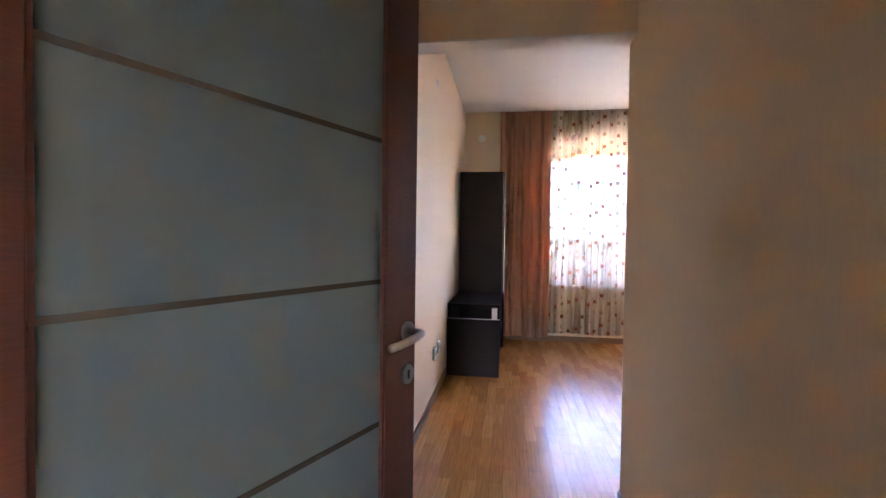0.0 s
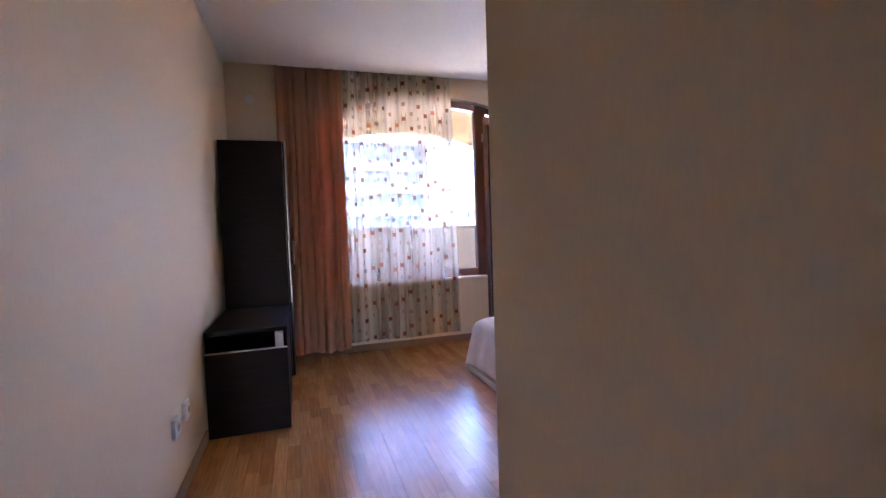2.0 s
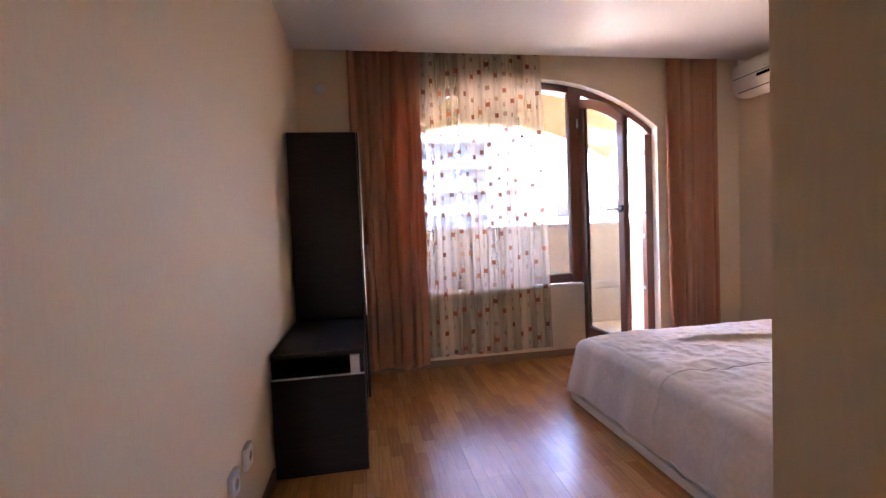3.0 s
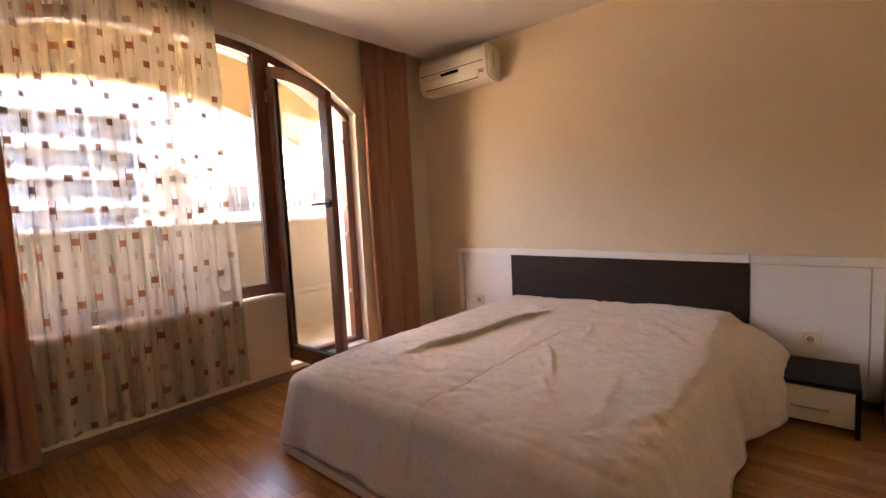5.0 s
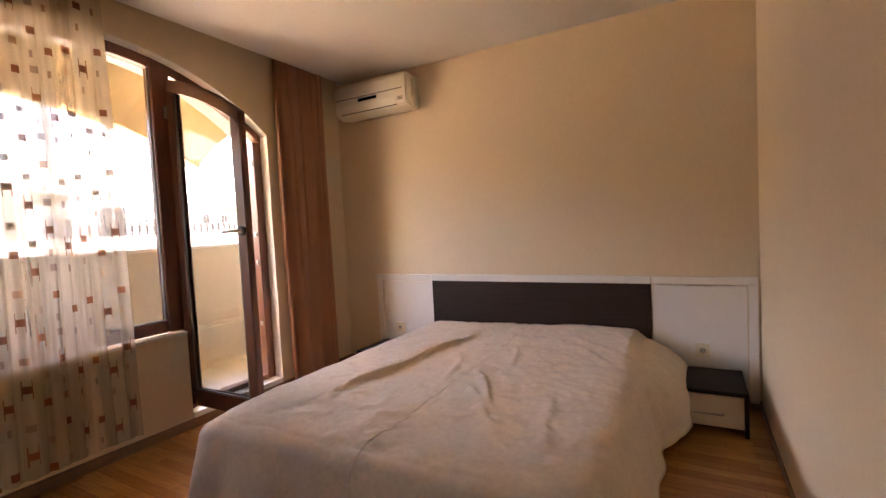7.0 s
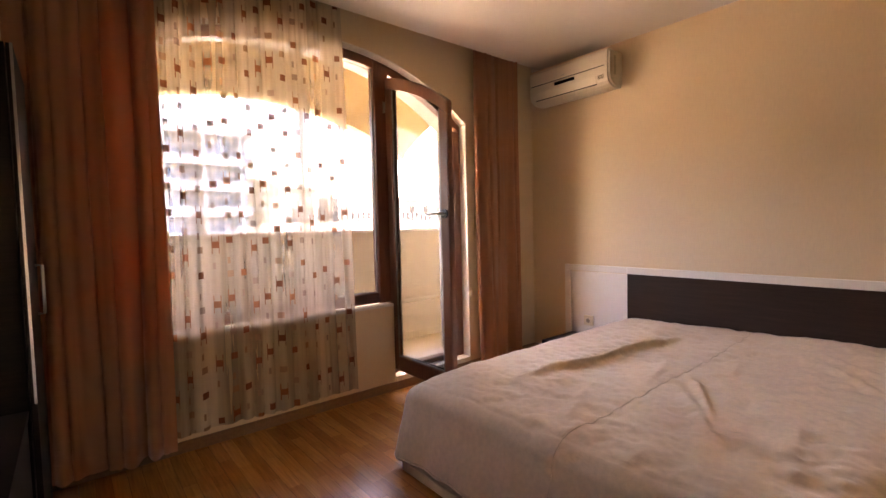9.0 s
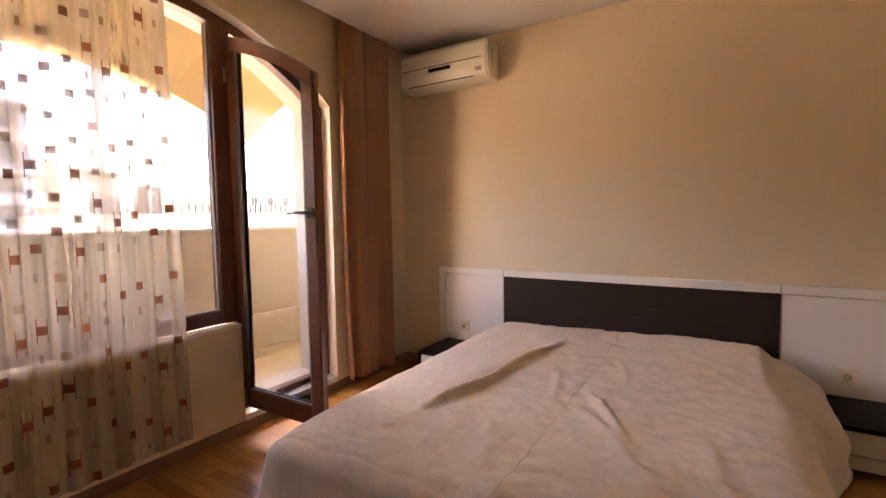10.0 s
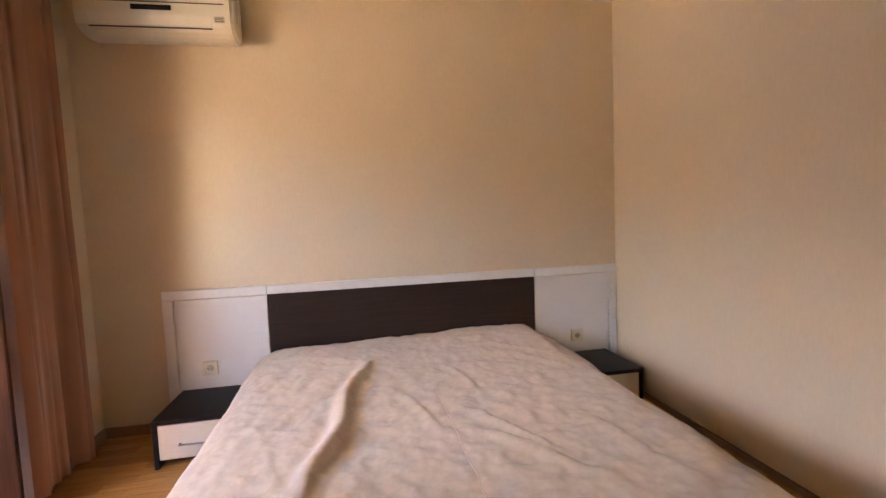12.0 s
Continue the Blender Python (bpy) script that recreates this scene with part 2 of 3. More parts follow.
    di, tl, tp = n.new("ShaderNodeBsdfDiffuse"), n.new("ShaderNodeBsdfTranslucent"), n.new("ShaderNodeBsdfTransparent")
    l.new(colour.outputs[2], di.inputs["Color"])
    l.new(colour.outputs[2], tl.inputs["Color"])
    body, all_ = n.new("ShaderNodeMixShader"), n.new("ShaderNodeMixShader")
    l.new(math_node("SUBTRACT", 0.27, math_node("MULTIPLY", mask, 0.12)), body.inputs[0])
    l.new(di.outputs[0], body.inputs[1])
    l.new(tl.outputs[0], body.inputs[2])
    wave = n.new("ShaderNodeTexNoise")
    wave.inputs["Scale"].default_value, wave.inputs["Detail"].default_value = 1.0, 5.0
    streak = n.new("ShaderNodeMapping")
    streak.inputs["Scale"].default_value = (5.0, 0.28, 1.0)
    l.new(uv.outputs[0], streak.inputs["Vector"])
    l.new(streak.outputs[0], wave.inputs["Vector"])
    gathered = n.new("ShaderNodeMapRange")
    gathered.inputs["From Min"].default_value, gathered.inputs["From Max"].default_value = 0.40, 0.62
    gathered.inputs["To Min"].default_value, gathered.inputs["To Max"].default_value = 0.36, 0.95
    l.new(wave.outputs["Fac"], gathered.inputs["Value"])
    dens = gathered.outputs[0]
    l.new(math_node("MAXIMUM", dens, math_node("MULTIPLY", mask, 0.97)), all_.inputs[0])
    l.new(tp.outputs[0], all_.inputs[1])
    l.new(body.outputs[0], all_.inputs[2])
    l.new(all_.outputs[0], n["Material Output"].inputs["Surface"])
    return m


SHEER = sheer_material()


def let_light_through(m, colour, share):
    """Mixes in some translucency, for cloth that glows a little with the window behind it."""
    n, l = m.node_tree.nodes, m.node_tree.links
    tl, mix = n.new("ShaderNodeBsdfTranslucent"), n.new("ShaderNodeMixShader")
    tl.inputs["Color"].default_value = (*colour, 1)
    mix.inputs[0].default_value = share
    l.new(n["Principled BSDF"].outputs[0], mix.inputs[1])
    l.new(tl.outputs[0], mix.inputs[2])
    l.new(mix.outputs[0], n["Material Output"].inputs["Surface"])


let_light_through(CURTAIN, (0.66, 0.22, 0.10), 0.30)

# ---- mesh helpers ----


def box(bm, x0, y0, z0, x1, y1, z1, bevel=0.0):
    """Adds a box between two corners, with bevelled edges where asked."""
    vs = [bm.verts.new(c) for c in ((x0, y0, z0), (x1, y0, z0), (x1, y1, z0), (x0, y1, z0), (x0, y0, z1), (x1, y0, z1), (x1, y1, z1), (x0, y1, z1))]
    fs = [bm.faces.new([vs[i] for i in q]) for q in ((3, 2, 1, 0), (4, 5, 6, 7), (0, 1, 5, 4), (1, 2, 6, 5), (2, 3, 7, 6), (3, 0, 4, 7))]
    if bevel:
        es = list({e for f in fs for e in f.edges})
        bmesh.ops.bevel(bm, geom=es, offset=bevel, segments=2, affect="EDGES", profile=0.6)
    return bm


def solid(*sizes, bevel=0.0):
    return box(bmesh.new(), *sizes, bevel=bevel)


def prism(points, a, b, axis="y", bevel=0.0):
    """Extrudes an outline from a to b: (x, z) along y, (y, z) along x, or (x, y) along z."""
    bm = bmesh.new()

    def place(p, d):
        return {"y": (p[0], d, p[1]), "x": (d, p[0], p[1]), "z": (p[0], p[1], d)}[axis]
    v0, v1 = [bm.verts.new(place(p, a)) for p in points], [bm.verts.new(place(p, b)) for p in points]
    bm.faces.new(v0)
    bm.faces.new(v1[::-1])
    k = len(points)
    for i in range(k):
        bm.faces.new((v0[i], v1[i], v1[(i + 1) % k], v0[(i + 1) % k]))
    bmesh.ops.recalc_face_normals(bm, faces=bm.faces)
    if bevel:
        bmesh.ops.bevel(bm, geom=list(bm.edges), offset=bevel, segments=2, affect="EDGES")
    return bm


def tube(path, radius, sides=12, bm=None):
    """A round bar along a path of points, with capped ends."""
    bm = bm or bmesh.new()
    pts = [Vector(p) for p in path]
    rings, prev = [], None
    for i, p in enumerate(pts):
        d = (pts[min(i + 1, len(pts) - 1)] - pts[max(i - 1, 0)]).normalized()
        side = prev - d * prev.dot(d) if prev else d.orthogonal()
        side.normalize()
        prev = side
        up = d.cross(side)
        rings.append([bm.verts.new(p + (side * math.cos(a) + up * math.sin(a)) * radius) for a in (2 * math.pi * j / sides for j in range(sides))])
    for r, s in zip(rings, rings[1:]):
        for j in range(sides):
            bm.faces.new((r[j], r[(j + 1) % sides], s[(j + 1) % sides], s[j]))
    bm.faces.new(rings[0][::-1])
    bm.faces.new(rings[-1])
    return bm


def mesh_of(name, bm, mat, smooth=False):
    me = bpy.data.meshes.new(name)
    bm.normal_update()
    bm.to_mesh(me)
    bm.free()
    me.materials.append(mat)
    if smooth:
        for f in me.polygons:
            f.use_smooth = True
    return me


def part(name, bm, mat, parent=None, label="", smooth=False):
    ob = new(name, mesh_of(name, bm, mat, smooth))
    if parent:
        ob.parent = parent
    if label:
        tagged(ob, label)
    return ob


def thing(name, at, label, category, group="", kind=""):
    ob = new(name)
    ob.location = at
    ob.empty_display_size = 0.1
    return tagged(ob, label, category, group, kind)


def structure(name, bm, mat, label, category, smooth=False):
    return tagged(part(name, bm, mat, smooth=smooth), label, category, kind="structure")


# ---- the plan ----
EAST, NORTH, SOUTH, CEIL = 4.135, 5.80, 2.42, 2.692
POCKET, HIGH = 5.70, 2.757
PASS_EAST, OUTER = 1.045, 6.19
SILL, STEP, WIN_L, MULL, WIN_R = 0.667, 0.10, 0.72, 2.483, 3.262


def arch(x):
    return 2.53 - 0.2116 * abs(x - 1.93) ** 2.495


def arch_line(x0, x1, drop=0.0, steps=24):
    return [(x0 + (x1 - x0) * i / steps, arch(x0 + (x1 - x0) * i / steps) - drop) for i in range(steps + 1)]


# room shell
floor = structure("floor", prism([(-0.6, -1.6), (PASS_EAST + 0.1, -1.6), (PASS_EAST + 0.1, SOUTH - 0.1), (EAST, SOUTH - 0.1), (EAST, NORTH), (-0.6, NORTH)], -0.12, -0.012, "z"), GROUT, "screed under oak strip laminate boards", "floor")
slab = solid(-0.6, -1.6, CEIL, EAST + 0.2, POCKET, CEIL + 0.25)
box(slab, -0.6, POCKET, HIGH, EAST + 0.2, OUTER, CEIL + 0.25)
box(slab, -0.6, POCKET, CEIL, 0.0, OUTER, HIGH)
box(slab, EAST, POCKET, CEIL, EAST + 0.2, OUTER, HIGH)
structure("ceiling", slab, PLASTER, "smooth off-white ceiling with a recessed curtain slot", "ceiling")
structure("wall_west", solid(-0.15, 1.9, -0.12, 0.0, OUTER, CEIL), WALLPAPER, "bedroom wall with pale beige wallpaper", "wall")
structure("wall_east", solid(EAST, SOUTH - 0.12, -0.12, EAST + 0.2, OUTER, CEIL), WALLPAPER, "bedroom wall with beige wallpaper behind the bed", "wall")
structure("wall_south", solid(PASS_EAST, SOUTH - 0.12, -0.12, EAST, SOUTH, CEIL), WALLPAPER, "bedroom side wall with beige wallpaper", "wall")
structure("wall_passage_east", solid(PASS_EAST, -1.6, -0.12, PASS_EAST + 0.12, SOUTH - 0.12, CEIL), WALLPAPER, "entrance passage wall with beige wallpaper", "wall")
structure("wall_passage_west", solid(-0.30, 0.72, -0.12, -0.15, 2.0, CEIL), WALLPAPER, "entrance passage wall beside the door", "wall")
structure("header_beam", solid(0.0, 2.30, 2.07, PASS_EAST, SOUTH, CEIL), WALLPAPER, "wallpapered header beam over the passage end", "beam")
# Pale sheet added so the underside reads as lit from the window.
structure("beam_soffit", solid(0.001, 2.298, 2.062, PASS_EAST - 0.001, SOUTH + 0.002, 2.0695), REVEAL, "thin white lining added to lighten the header beam's underside", "beam")
structure("wall_door", prism([(-0.60, -0.12), (-0.155, -0.12), (-0.155, 2.08), (0.86, 2.08), (0.86, -0.12), (PASS_EAST, -0.12), (PASS_EAST, CEIL), (-0.60, CEIL)], 0.56, 0.68), WALLPAPER, "wall around the bedroom doorway", "wall")
structure("wall_hall_west", solid(-0.75, -1.6, -0.12, -0.60, 0.68, CEIL), WALLPAPER, "hall wall with beige wallpaper", "wall")
# Unseen wall; its narrow slit is added to bring light into the passage.
structure("wall_hall_south", prism([(-0.6, -0.12), (0.30, -0.12), (0.30, 1.75), (0.42, 1.75), (0.42, -0.12), (PASS_EAST, -0.12), (PASS_EAST, CEIL), (-0.6, CEIL)], -1.75, -1.6), WALLPAPER, "hall end wall in beige wallpaper with an added daylight slit", "wall")

# window wall: pieces round the arched opening
north = structure("wall_north", prism([(0.0, -0.12), (EAST, -0.12), (EAST, HIGH), (WIN_R, HIGH), (WIN_R, arch(WIN_R)), (WIN_R, STEP), (MULL, STEP), (MULL, SILL - 0.02), (WIN_L, SILL - 0.02), (WIN_L, HIGH), (0.0, HIGH)], NORTH, OUTER), WALLPAPER, "bedroom window wall with beige wallpaper", "wall")
part("lintel", prism([(WIN_R, HIGH), (WIN_L, HIGH)] + arch_line(WIN_L, WIN_R), NORTH, OUTER), WALLPAPER, north)
part("reveal_lining", prism(arch_line(WIN_L, WIN_R) + arch_line(WIN_L, WIN_R, 0.008)[::-1], NORTH - 0.004, OUTER + 0.002), REVEAL, north, "white painted arched reveal")
part("jamb_lining", solid(WIN_R - 0.008, NORTH - 0.004, STEP, WIN_R, OUTER, arch(WIN_R) - 0.009), REVEAL, north, "white painted jamb")
structure("window_sill", solid(WIN_L, NORTH - 0.012, SILL - 0.02, MULL - 0.004, NORTH + 0.075, SILL, bevel=0.004), REVEAL, "white painted window sill board", "sill")
structure("door_threshold", solid(MULL, NORTH - 0.012, STEP - 0.035, WIN_R - 0.01, OUTER + 0.02, STEP + 0.004, bevel=0.004), REVEAL, "pale stone threshold of the balcony door", "threshold")

# skirting boards
for n_, s_ in (("baseboard_west", (0.0, 0.8, 0.0, 0.012, 4.22, 0.065)), ("baseboard_north", (0.0, NORTH - 0.013, 0.0, EAST, NORTH, 0.065)),
               ("baseboard_east", (EAST - 0.012, SOUTH, 0.0, EAST, NORTH - 0.014, 0.065)), ("baseboard_south", (PASS_EAST, SOUTH, 0.0, EAST - 0.013, SOUTH + 0.010, 0.038)),
               ("baseboard_passage", (PASS_EAST - 0.012, 0.7, 0.0, PASS_EAST, SOUTH, 0.065))):
    structure(n_, solid(*s_, bevel=0.003), SKIRT, "brown wooden skirting board along the wall", "skirting board")

# fixed window
FY0, FY1 = NORTH + 0.075, NORTH + 0.145
window = structure("window_1", prism(arch_line(WIN_L, WIN_R, 0.008) + arch_line(WIN_L, WIN_R, 0.075)[::-1], FY0, FY1, bevel=0.004), FRAME_WOOD, "arched brown stained wooden window frame", "window")
part("post", solid(WIN_L, FY0, SILL, WIN_L + 0.075, FY1, arch(WIN_L) - 0.075, bevel=0.004), FRAME_WOOD, window)
part("mullion", prism([(MULL - 0.075, SILL + 0.003), (MULL + 0.048, SILL + 0.003)] + arch_line(MULL + 0.048, MULL - 0.075, 0.018, 3), FY0 - 0.012, FY1 + 0.002, bevel=0.005), FRAME_WOOD, window)
part("mullion_foot", solid(MULL + 0.002, FY0 - 0.01, STEP + 0.005, MULL + 0.062, FY1, SILL, bevel=0.004), FRAME_WOOD, window)
part("bottom_rail", solid(WIN_L + 0.075, FY0, SILL + 0.001, MULL - 0.076, FY1, SILL + 0.08, bevel=0.006), FRAME_WOOD, window)
part("right_post", solid(WIN_R - 0.085, FY0, STEP + 0.006, WIN_R - 0.010, FY1, arch(WIN_R - 0.02) - 0.075, bevel=0.004), FRAME_WOOD, window)
part("bottom_sash_rail", solid(MULL + 0.064, FY0, STEP + 0.005, WIN_R - 0.086, FY1, STEP + 0.045, bevel=0.004), FRAME_WOOD, window)
pane = part("pane", prism([(WIN_L + 0.07, SILL + 0.075), (MULL - 0.07, SILL + 0.075)] + arch_line(MULL - 0.07, WIN_L + 0.07, 0.07), FY0 + 0.03, FY0 + 0.045), GLASS, window, "window pane darkened to dim the view outside")
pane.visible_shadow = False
bead = bmesh.new()
box(bead, MULL - 0.084, FY0 + 0.012, SILL + 0.08, MULL - 0.076, FY0 + 0.028, arch(MULL - 0.08) - 0.08)
box(bead, WIN_L + 0.075, FY0 + 0.012, SILL + 0.081, MULL - 0.085, FY0 + 0.028, SILL + 0.089)
part("glazing_bead", bead, RUBBER, window, "pale grey glazing bead")
for z_ in (0.55, 1.05, 1.28, 1.85):
    part("strike_plate", solid(WIN_R - 0.098, FY0 + 0.015, z_, WIN_R - 0.0855, FY0 + 0.035, z_ + 0.035, bevel=0.003), STEEL, window, "small bright strike plate")

# balcony door leaf, hinged on the mullion and swung into the room
LEAF_W, LEAF_T = 0.698, 0.048
leaf = thing("door_2", (2.542, 5.857, 0), "arched brown wooden glazed balcony door standing open", "door", kind="structure")
leaf.rotation_euler = (0, 0, radians(-88.5))
LEAF_B = STEP + 0.05


def leaf_top(s):
    return arch(MULL + 0.03 + s * 0.96) - 0.115


st = 0.082
line = [(LEAF_W * i / 12, leaf_top(LEAF_W * i / 12)) for i in range(13)]
part("hinge_stile", prism([(0, LEAF_B), (st, LEAF_B), (st, leaf_top(st) - 0.085), (0, leaf_top(0) - 0.085)], -LEAF_T, 0, bevel=0.006), FRAME_WOOD, leaf)
part("lock_stile", prism([(LEAF_W - st, LEAF_B), (LEAF_W, LEAF_B), (LEAF_W, leaf_top(LEAF_W) - 0.085), (LEAF_W - st, leaf_top(LEAF_W - st) - 0.085)], -LEAF_T, 0, bevel=0.006), FRAME_WOOD, leaf)
part("top_rail", prism(line + [(x, z - 0.084) for x, z in line[::-1]], -LEAF_T, 0, bevel=0.006), FRAME_WOOD, leaf)
part("bottom_rail", solid(st + 0.001, -LEAF_T, LEAF_B, LEAF_W - st - 0.001, 0, LEAF_B + 0.11, bevel=0.006), FRAME_WOOD, leaf)
lp = part("pane", prism([(st - 0.01, LEAF_B + 0.10), (LEAF_W - st + 0.01, LEAF_B + 0.10)] + [(x, leaf_top(x) - 0.08) for x in (LEAF_W - st + 0.01, 0.42, 0.3, 0.18, st - 0.01)], -0.033, -0.018), GLASS, leaf, "door pane darkened to dim the view outside")
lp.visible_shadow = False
bead = bmesh.new()
for y_ in (-0.044, -0.016):
    box(bead, st, y_, LEAF_B + 0.11, st + 0.008, y_ + 0.010, leaf_top(st) - 0.09)
    box(bead, LEAF_W - st - 0.008, y_, LEAF_B + 0.11, LEAF_W - st, y_ + 0.010, leaf_top(LEAF_W - st) - 0.09)
    box(bead, st + 0.009, y_, LEAF_B + 0.11, LEAF_W - st - 0.009, y_ + 0.010, LEAF_B + 0.118)
part("glazing_bead", bead, RUBBER, leaf, "pale grey glazing bead")
handle = part("handle", tube([(LEAF_W - 0.04, -LEAF_T, 1.32), (LEAF_W - 0.04, -LEAF_T - 0.045, 1.32)], 0.010), STEEL, leaf, "dark steel lever handle", True)
part("lever", tube([(LEAF_W - 0.03, -LEAF_T - 0.045, 1.32), (LEAF_W - 0.10, -LEAF_T - 0.05, 1.322), (LEAF_W - 0.165, -LEAF_T - 0.045, 1.318)], 0.0095), STEEL, handle, smooth=True)
part("rose", tube([(LEAF_W - 0.04, -LEAF_T - 0.0005, 1.32), (LEAF_W - 0.04, -LEAF_T - 0.012, 1.32)], 0.030, 28), DARK_METAL, handle, "round dark metal rose")
for z_ in (0.45, 2.1):
    part("hinge", tube([(0.0, -0.056, z_), (0.0, -0.056, z_ + 0.08)], 0.009), STEEL, leaf, "steel hinge", True)

# ---- bedroom door leaf with frosted glass, standing open along the passage ----
door = thing("door_1", (-0.10, 0.70, 0), "open mahogany-coloured door with frosted striped glass", "door", kind="structure")
DW, DH = 0.945, 2.03
door.rotation_euler = (0, 0, math.atan2(1.57 - 0.70, 0.263 + 0.10))
part("hinge_stile", solid(0, -0.0, 0.01, 0.086, 0.042, DH, bevel=0.003), DOOR_WOOD, door)
part("lock_stile", solid(DW - 0.135, -0.0, 0.01, DW, 0.042, DH, bevel=0.003), DOOR_WOOD, door)
part("top_rail", solid(0.087, -0.0, DH - 0.11, DW - 0.136, 0.042, DH, bevel=0.003), DOOR_WOOD, door)
part("bottom_rail", solid(0.087, -0.0, 0.01, DW - 0.136, 0.042, 0.13, bevel=0.003), DOOR_WOOD, door)
part("frosted_pane", solid(0.08, 0.015, 0.12, DW - 0.130, 0.023, DH - 0.10), FROSTED, door, "greenish grey frosted glass pane")
for z_ in (0.335, 0.705, 1.08, 1.445, 1.815):
    part("stripe", solid(0.088, 0.0125, z_ - 0.006, DW - 0.137, 0.0148, z_ + 0.006), STRIPE, door, "narrow clear stripe across the glass")
bead = bmesh.new()
for x_ in (0.087, DW - 0.144):
    box(bead, x_, 0.004, 0.131, x_ + 0.008, 0.0145, DH - 0.111)
part("glazing_bead", bead, DOOR_WOOD, door)
hx = DW - 0.043
lever_ = part("handle", tube([(hx, 0, 0.935), (hx, -0.045, 0.935)] + [(hx - 0.005, -0.055, 0.935), (hx - 0.02, -0.060, 0.934), (hx - 0.06, -0.062, 0.929), (hx - 0.11, -0.058, 0.923), (hx - 0.14, -0.050, 0.919)], 0.0105, 14), STEEL, door, "brushed steel lever handle", True)
part("rose", tube([(hx, -0.0005, 0.935), (hx, -0.009, 0.935)], 0.027, 24), STEEL, lever_)
key = part("key_rose", tube([(hx, -0.0005, 0.815), (hx, -0.008, 0.815)], 0.027, 24), STEEL, door, "steel keyhole rose")
part("keyhole", solid(hx - 0.004, -0.0095, 0.803, hx + 0.004, -0.0082, 0.827), HOLE_SHADE, key)

# ---- curtains ----


def cloth(x0, x1, y, z0, z1, folds, depth, seed, gather=0.12, uv=False, mat=CURTAIN, hem=0.0, name="curtain"):
    """A hanging cloth with uneven folds: bundled tighter at the top, flowing out below."""
    rnd = random.Random(seed)
    ph = [rnd.uniform(0, 6.28) for _ in range(6)]
    cols, rows = folds * 14, 40
    bm = bmesh.new()
    layer = bm.loops.layers.uv.new("cloth")
    grid, us = [], []
    for j in range(rows + 1):
        w = j / rows
        z = z1 + (z0 - z1) * w
        line_, arc, last = [], [], None
        mid = (x0 + x1) / 2
        total = 0.0
        for i in range(cols + 1):
            s = i / cols
            u = s + 0.22 / folds * math.sin(3.1 * s * 6.28 + ph[0]) + 0.02 * math.sin(w * 3 + ph[1] + s * 9) * w
            a = depth * (0.55 + 0.45 * w) * (0.65 + 0.35 * math.sin(7.3 * s + ph[2]))
            sw = math.sin(u * folds * 6.28 + ph[3] + 0.35 * math.sin(w * 4 + ph[4]))
            yy = y + a * sw * (1.25 - 0.25 * abs(sw)) + 0.25 * depth * math.sin(2.3 * u * folds * 6.28 + ph[5] + w)
            xx = mid + (x0 + (x1 - x0) * s - mid) * (1 - gather + gather * w) + 0.3 * depth * math.cos(u * folds * 6.28 + ph[3])
            zz = z + (hem * math.sin(s * 11 + ph[1]) if j == rows else 0)
            p = Vector((xx, yy, zz))
            if last is not None:
                total += (p - last).length
            last = p
            line_.append(bm.verts.new(p))
            arc.append(total)
        grid.append(line_)
        us.append(arc)
    for j in range(rows):
        for i in range(cols):
            f = bm.faces.new((grid[j][i], grid[j][i + 1], grid[j + 1][i + 1], grid[j + 1][i]))
            for lo, (a_, b_) in zip(f.loops, ((j, i), (j, i + 1), (j + 1, i + 1), (j + 1, i))):
                lo[layer].uv = (us[rows // 2][b_], z1 + (z0 - z1) * a_ / rows)
    return bm


def curtain(name, label, x0, x1, y, z0, folds, depth, seed, mat, thick, gather):
    ob = part(name, cloth(x0, x1, y, z0, HIGH - 0.006, folds, depth, seed, gather, hem=0.006), mat, smooth=True)
    if thick:
        sol = ob.modifiers.new("thickness", "SOLIDIFY")
        sol.thickness = thick
    return tagged(ob, label, "curtain", "curtains at the window")


curtain("curtain", "terracotta pink drape hanging beside the wardrobe", 0.43, 1.0, 5.726, 0.055, 6, 0.056, 3, CURTAIN, 0.003, -0.03)
curtain("curtain", "terracotta pink drape hanging beside the balcony door", 3.31, 3.80, 5.726, 0.06, 5, 0.056, 8, CURTAIN, 0.003, -0.08)
curtain("sheer_curtain", "translucent voile curtain with brown woven squares", 0.90, 2.15, 5.770, 0.10, 13, 0.017, 5, SHEER, 0, 0.07)
structure("curtain_rail", solid(0.15, 5.71, HIGH - 0.005, 3.95, 5.79, HIGH), WHITE_PLASTIC, "thin white curtain rail in the ceiling slot", "curtain rail")

# ---- wardrobe and chest ----
ward = thing("wardrobe", (0.25, 5.33, 0), "tall narrow dark wenge wardrobe beside the drapes", "wardrobe")


def under(parent, bm, name, mat, label="", smooth=False):
    """A part given in room coordinates under a thing at its base."""
    bmesh.ops.translate(bm, verts=bm.verts, vec=-Vector(parent.location))
    return part(name, bm, mat, parent, label, smooth)


under(ward, solid(0.022, 5.055, 0.06, 0.475, 5.60, 1.90, bevel=0.003), "body", WENGE)
under(ward, solid(0.03, 5.07, 0.0, 0.45, 5.59, 0.058), "plinth", WENGE)
wd = under(ward, solid(0.478, 5.056, 0.07, 0.496, 5.598, 1.898, bevel=0.002), "door", WENGE, "door with pale metal edge")
for o_ in (under(ward, solid(0.4885, 5.0525, 0.65, 0.4965, 5.0555, 1.898), "edge_strip", STEEL), under(ward, tube([(0.497, 5.42, 0.92), (0.52, 5.42, 0.92), (0.52, 5.42, 1.12), (0.497, 5.42, 1.12)], 0.006), "handle", STEEL, "steel bar handle", True)):
    o_.parent = wd
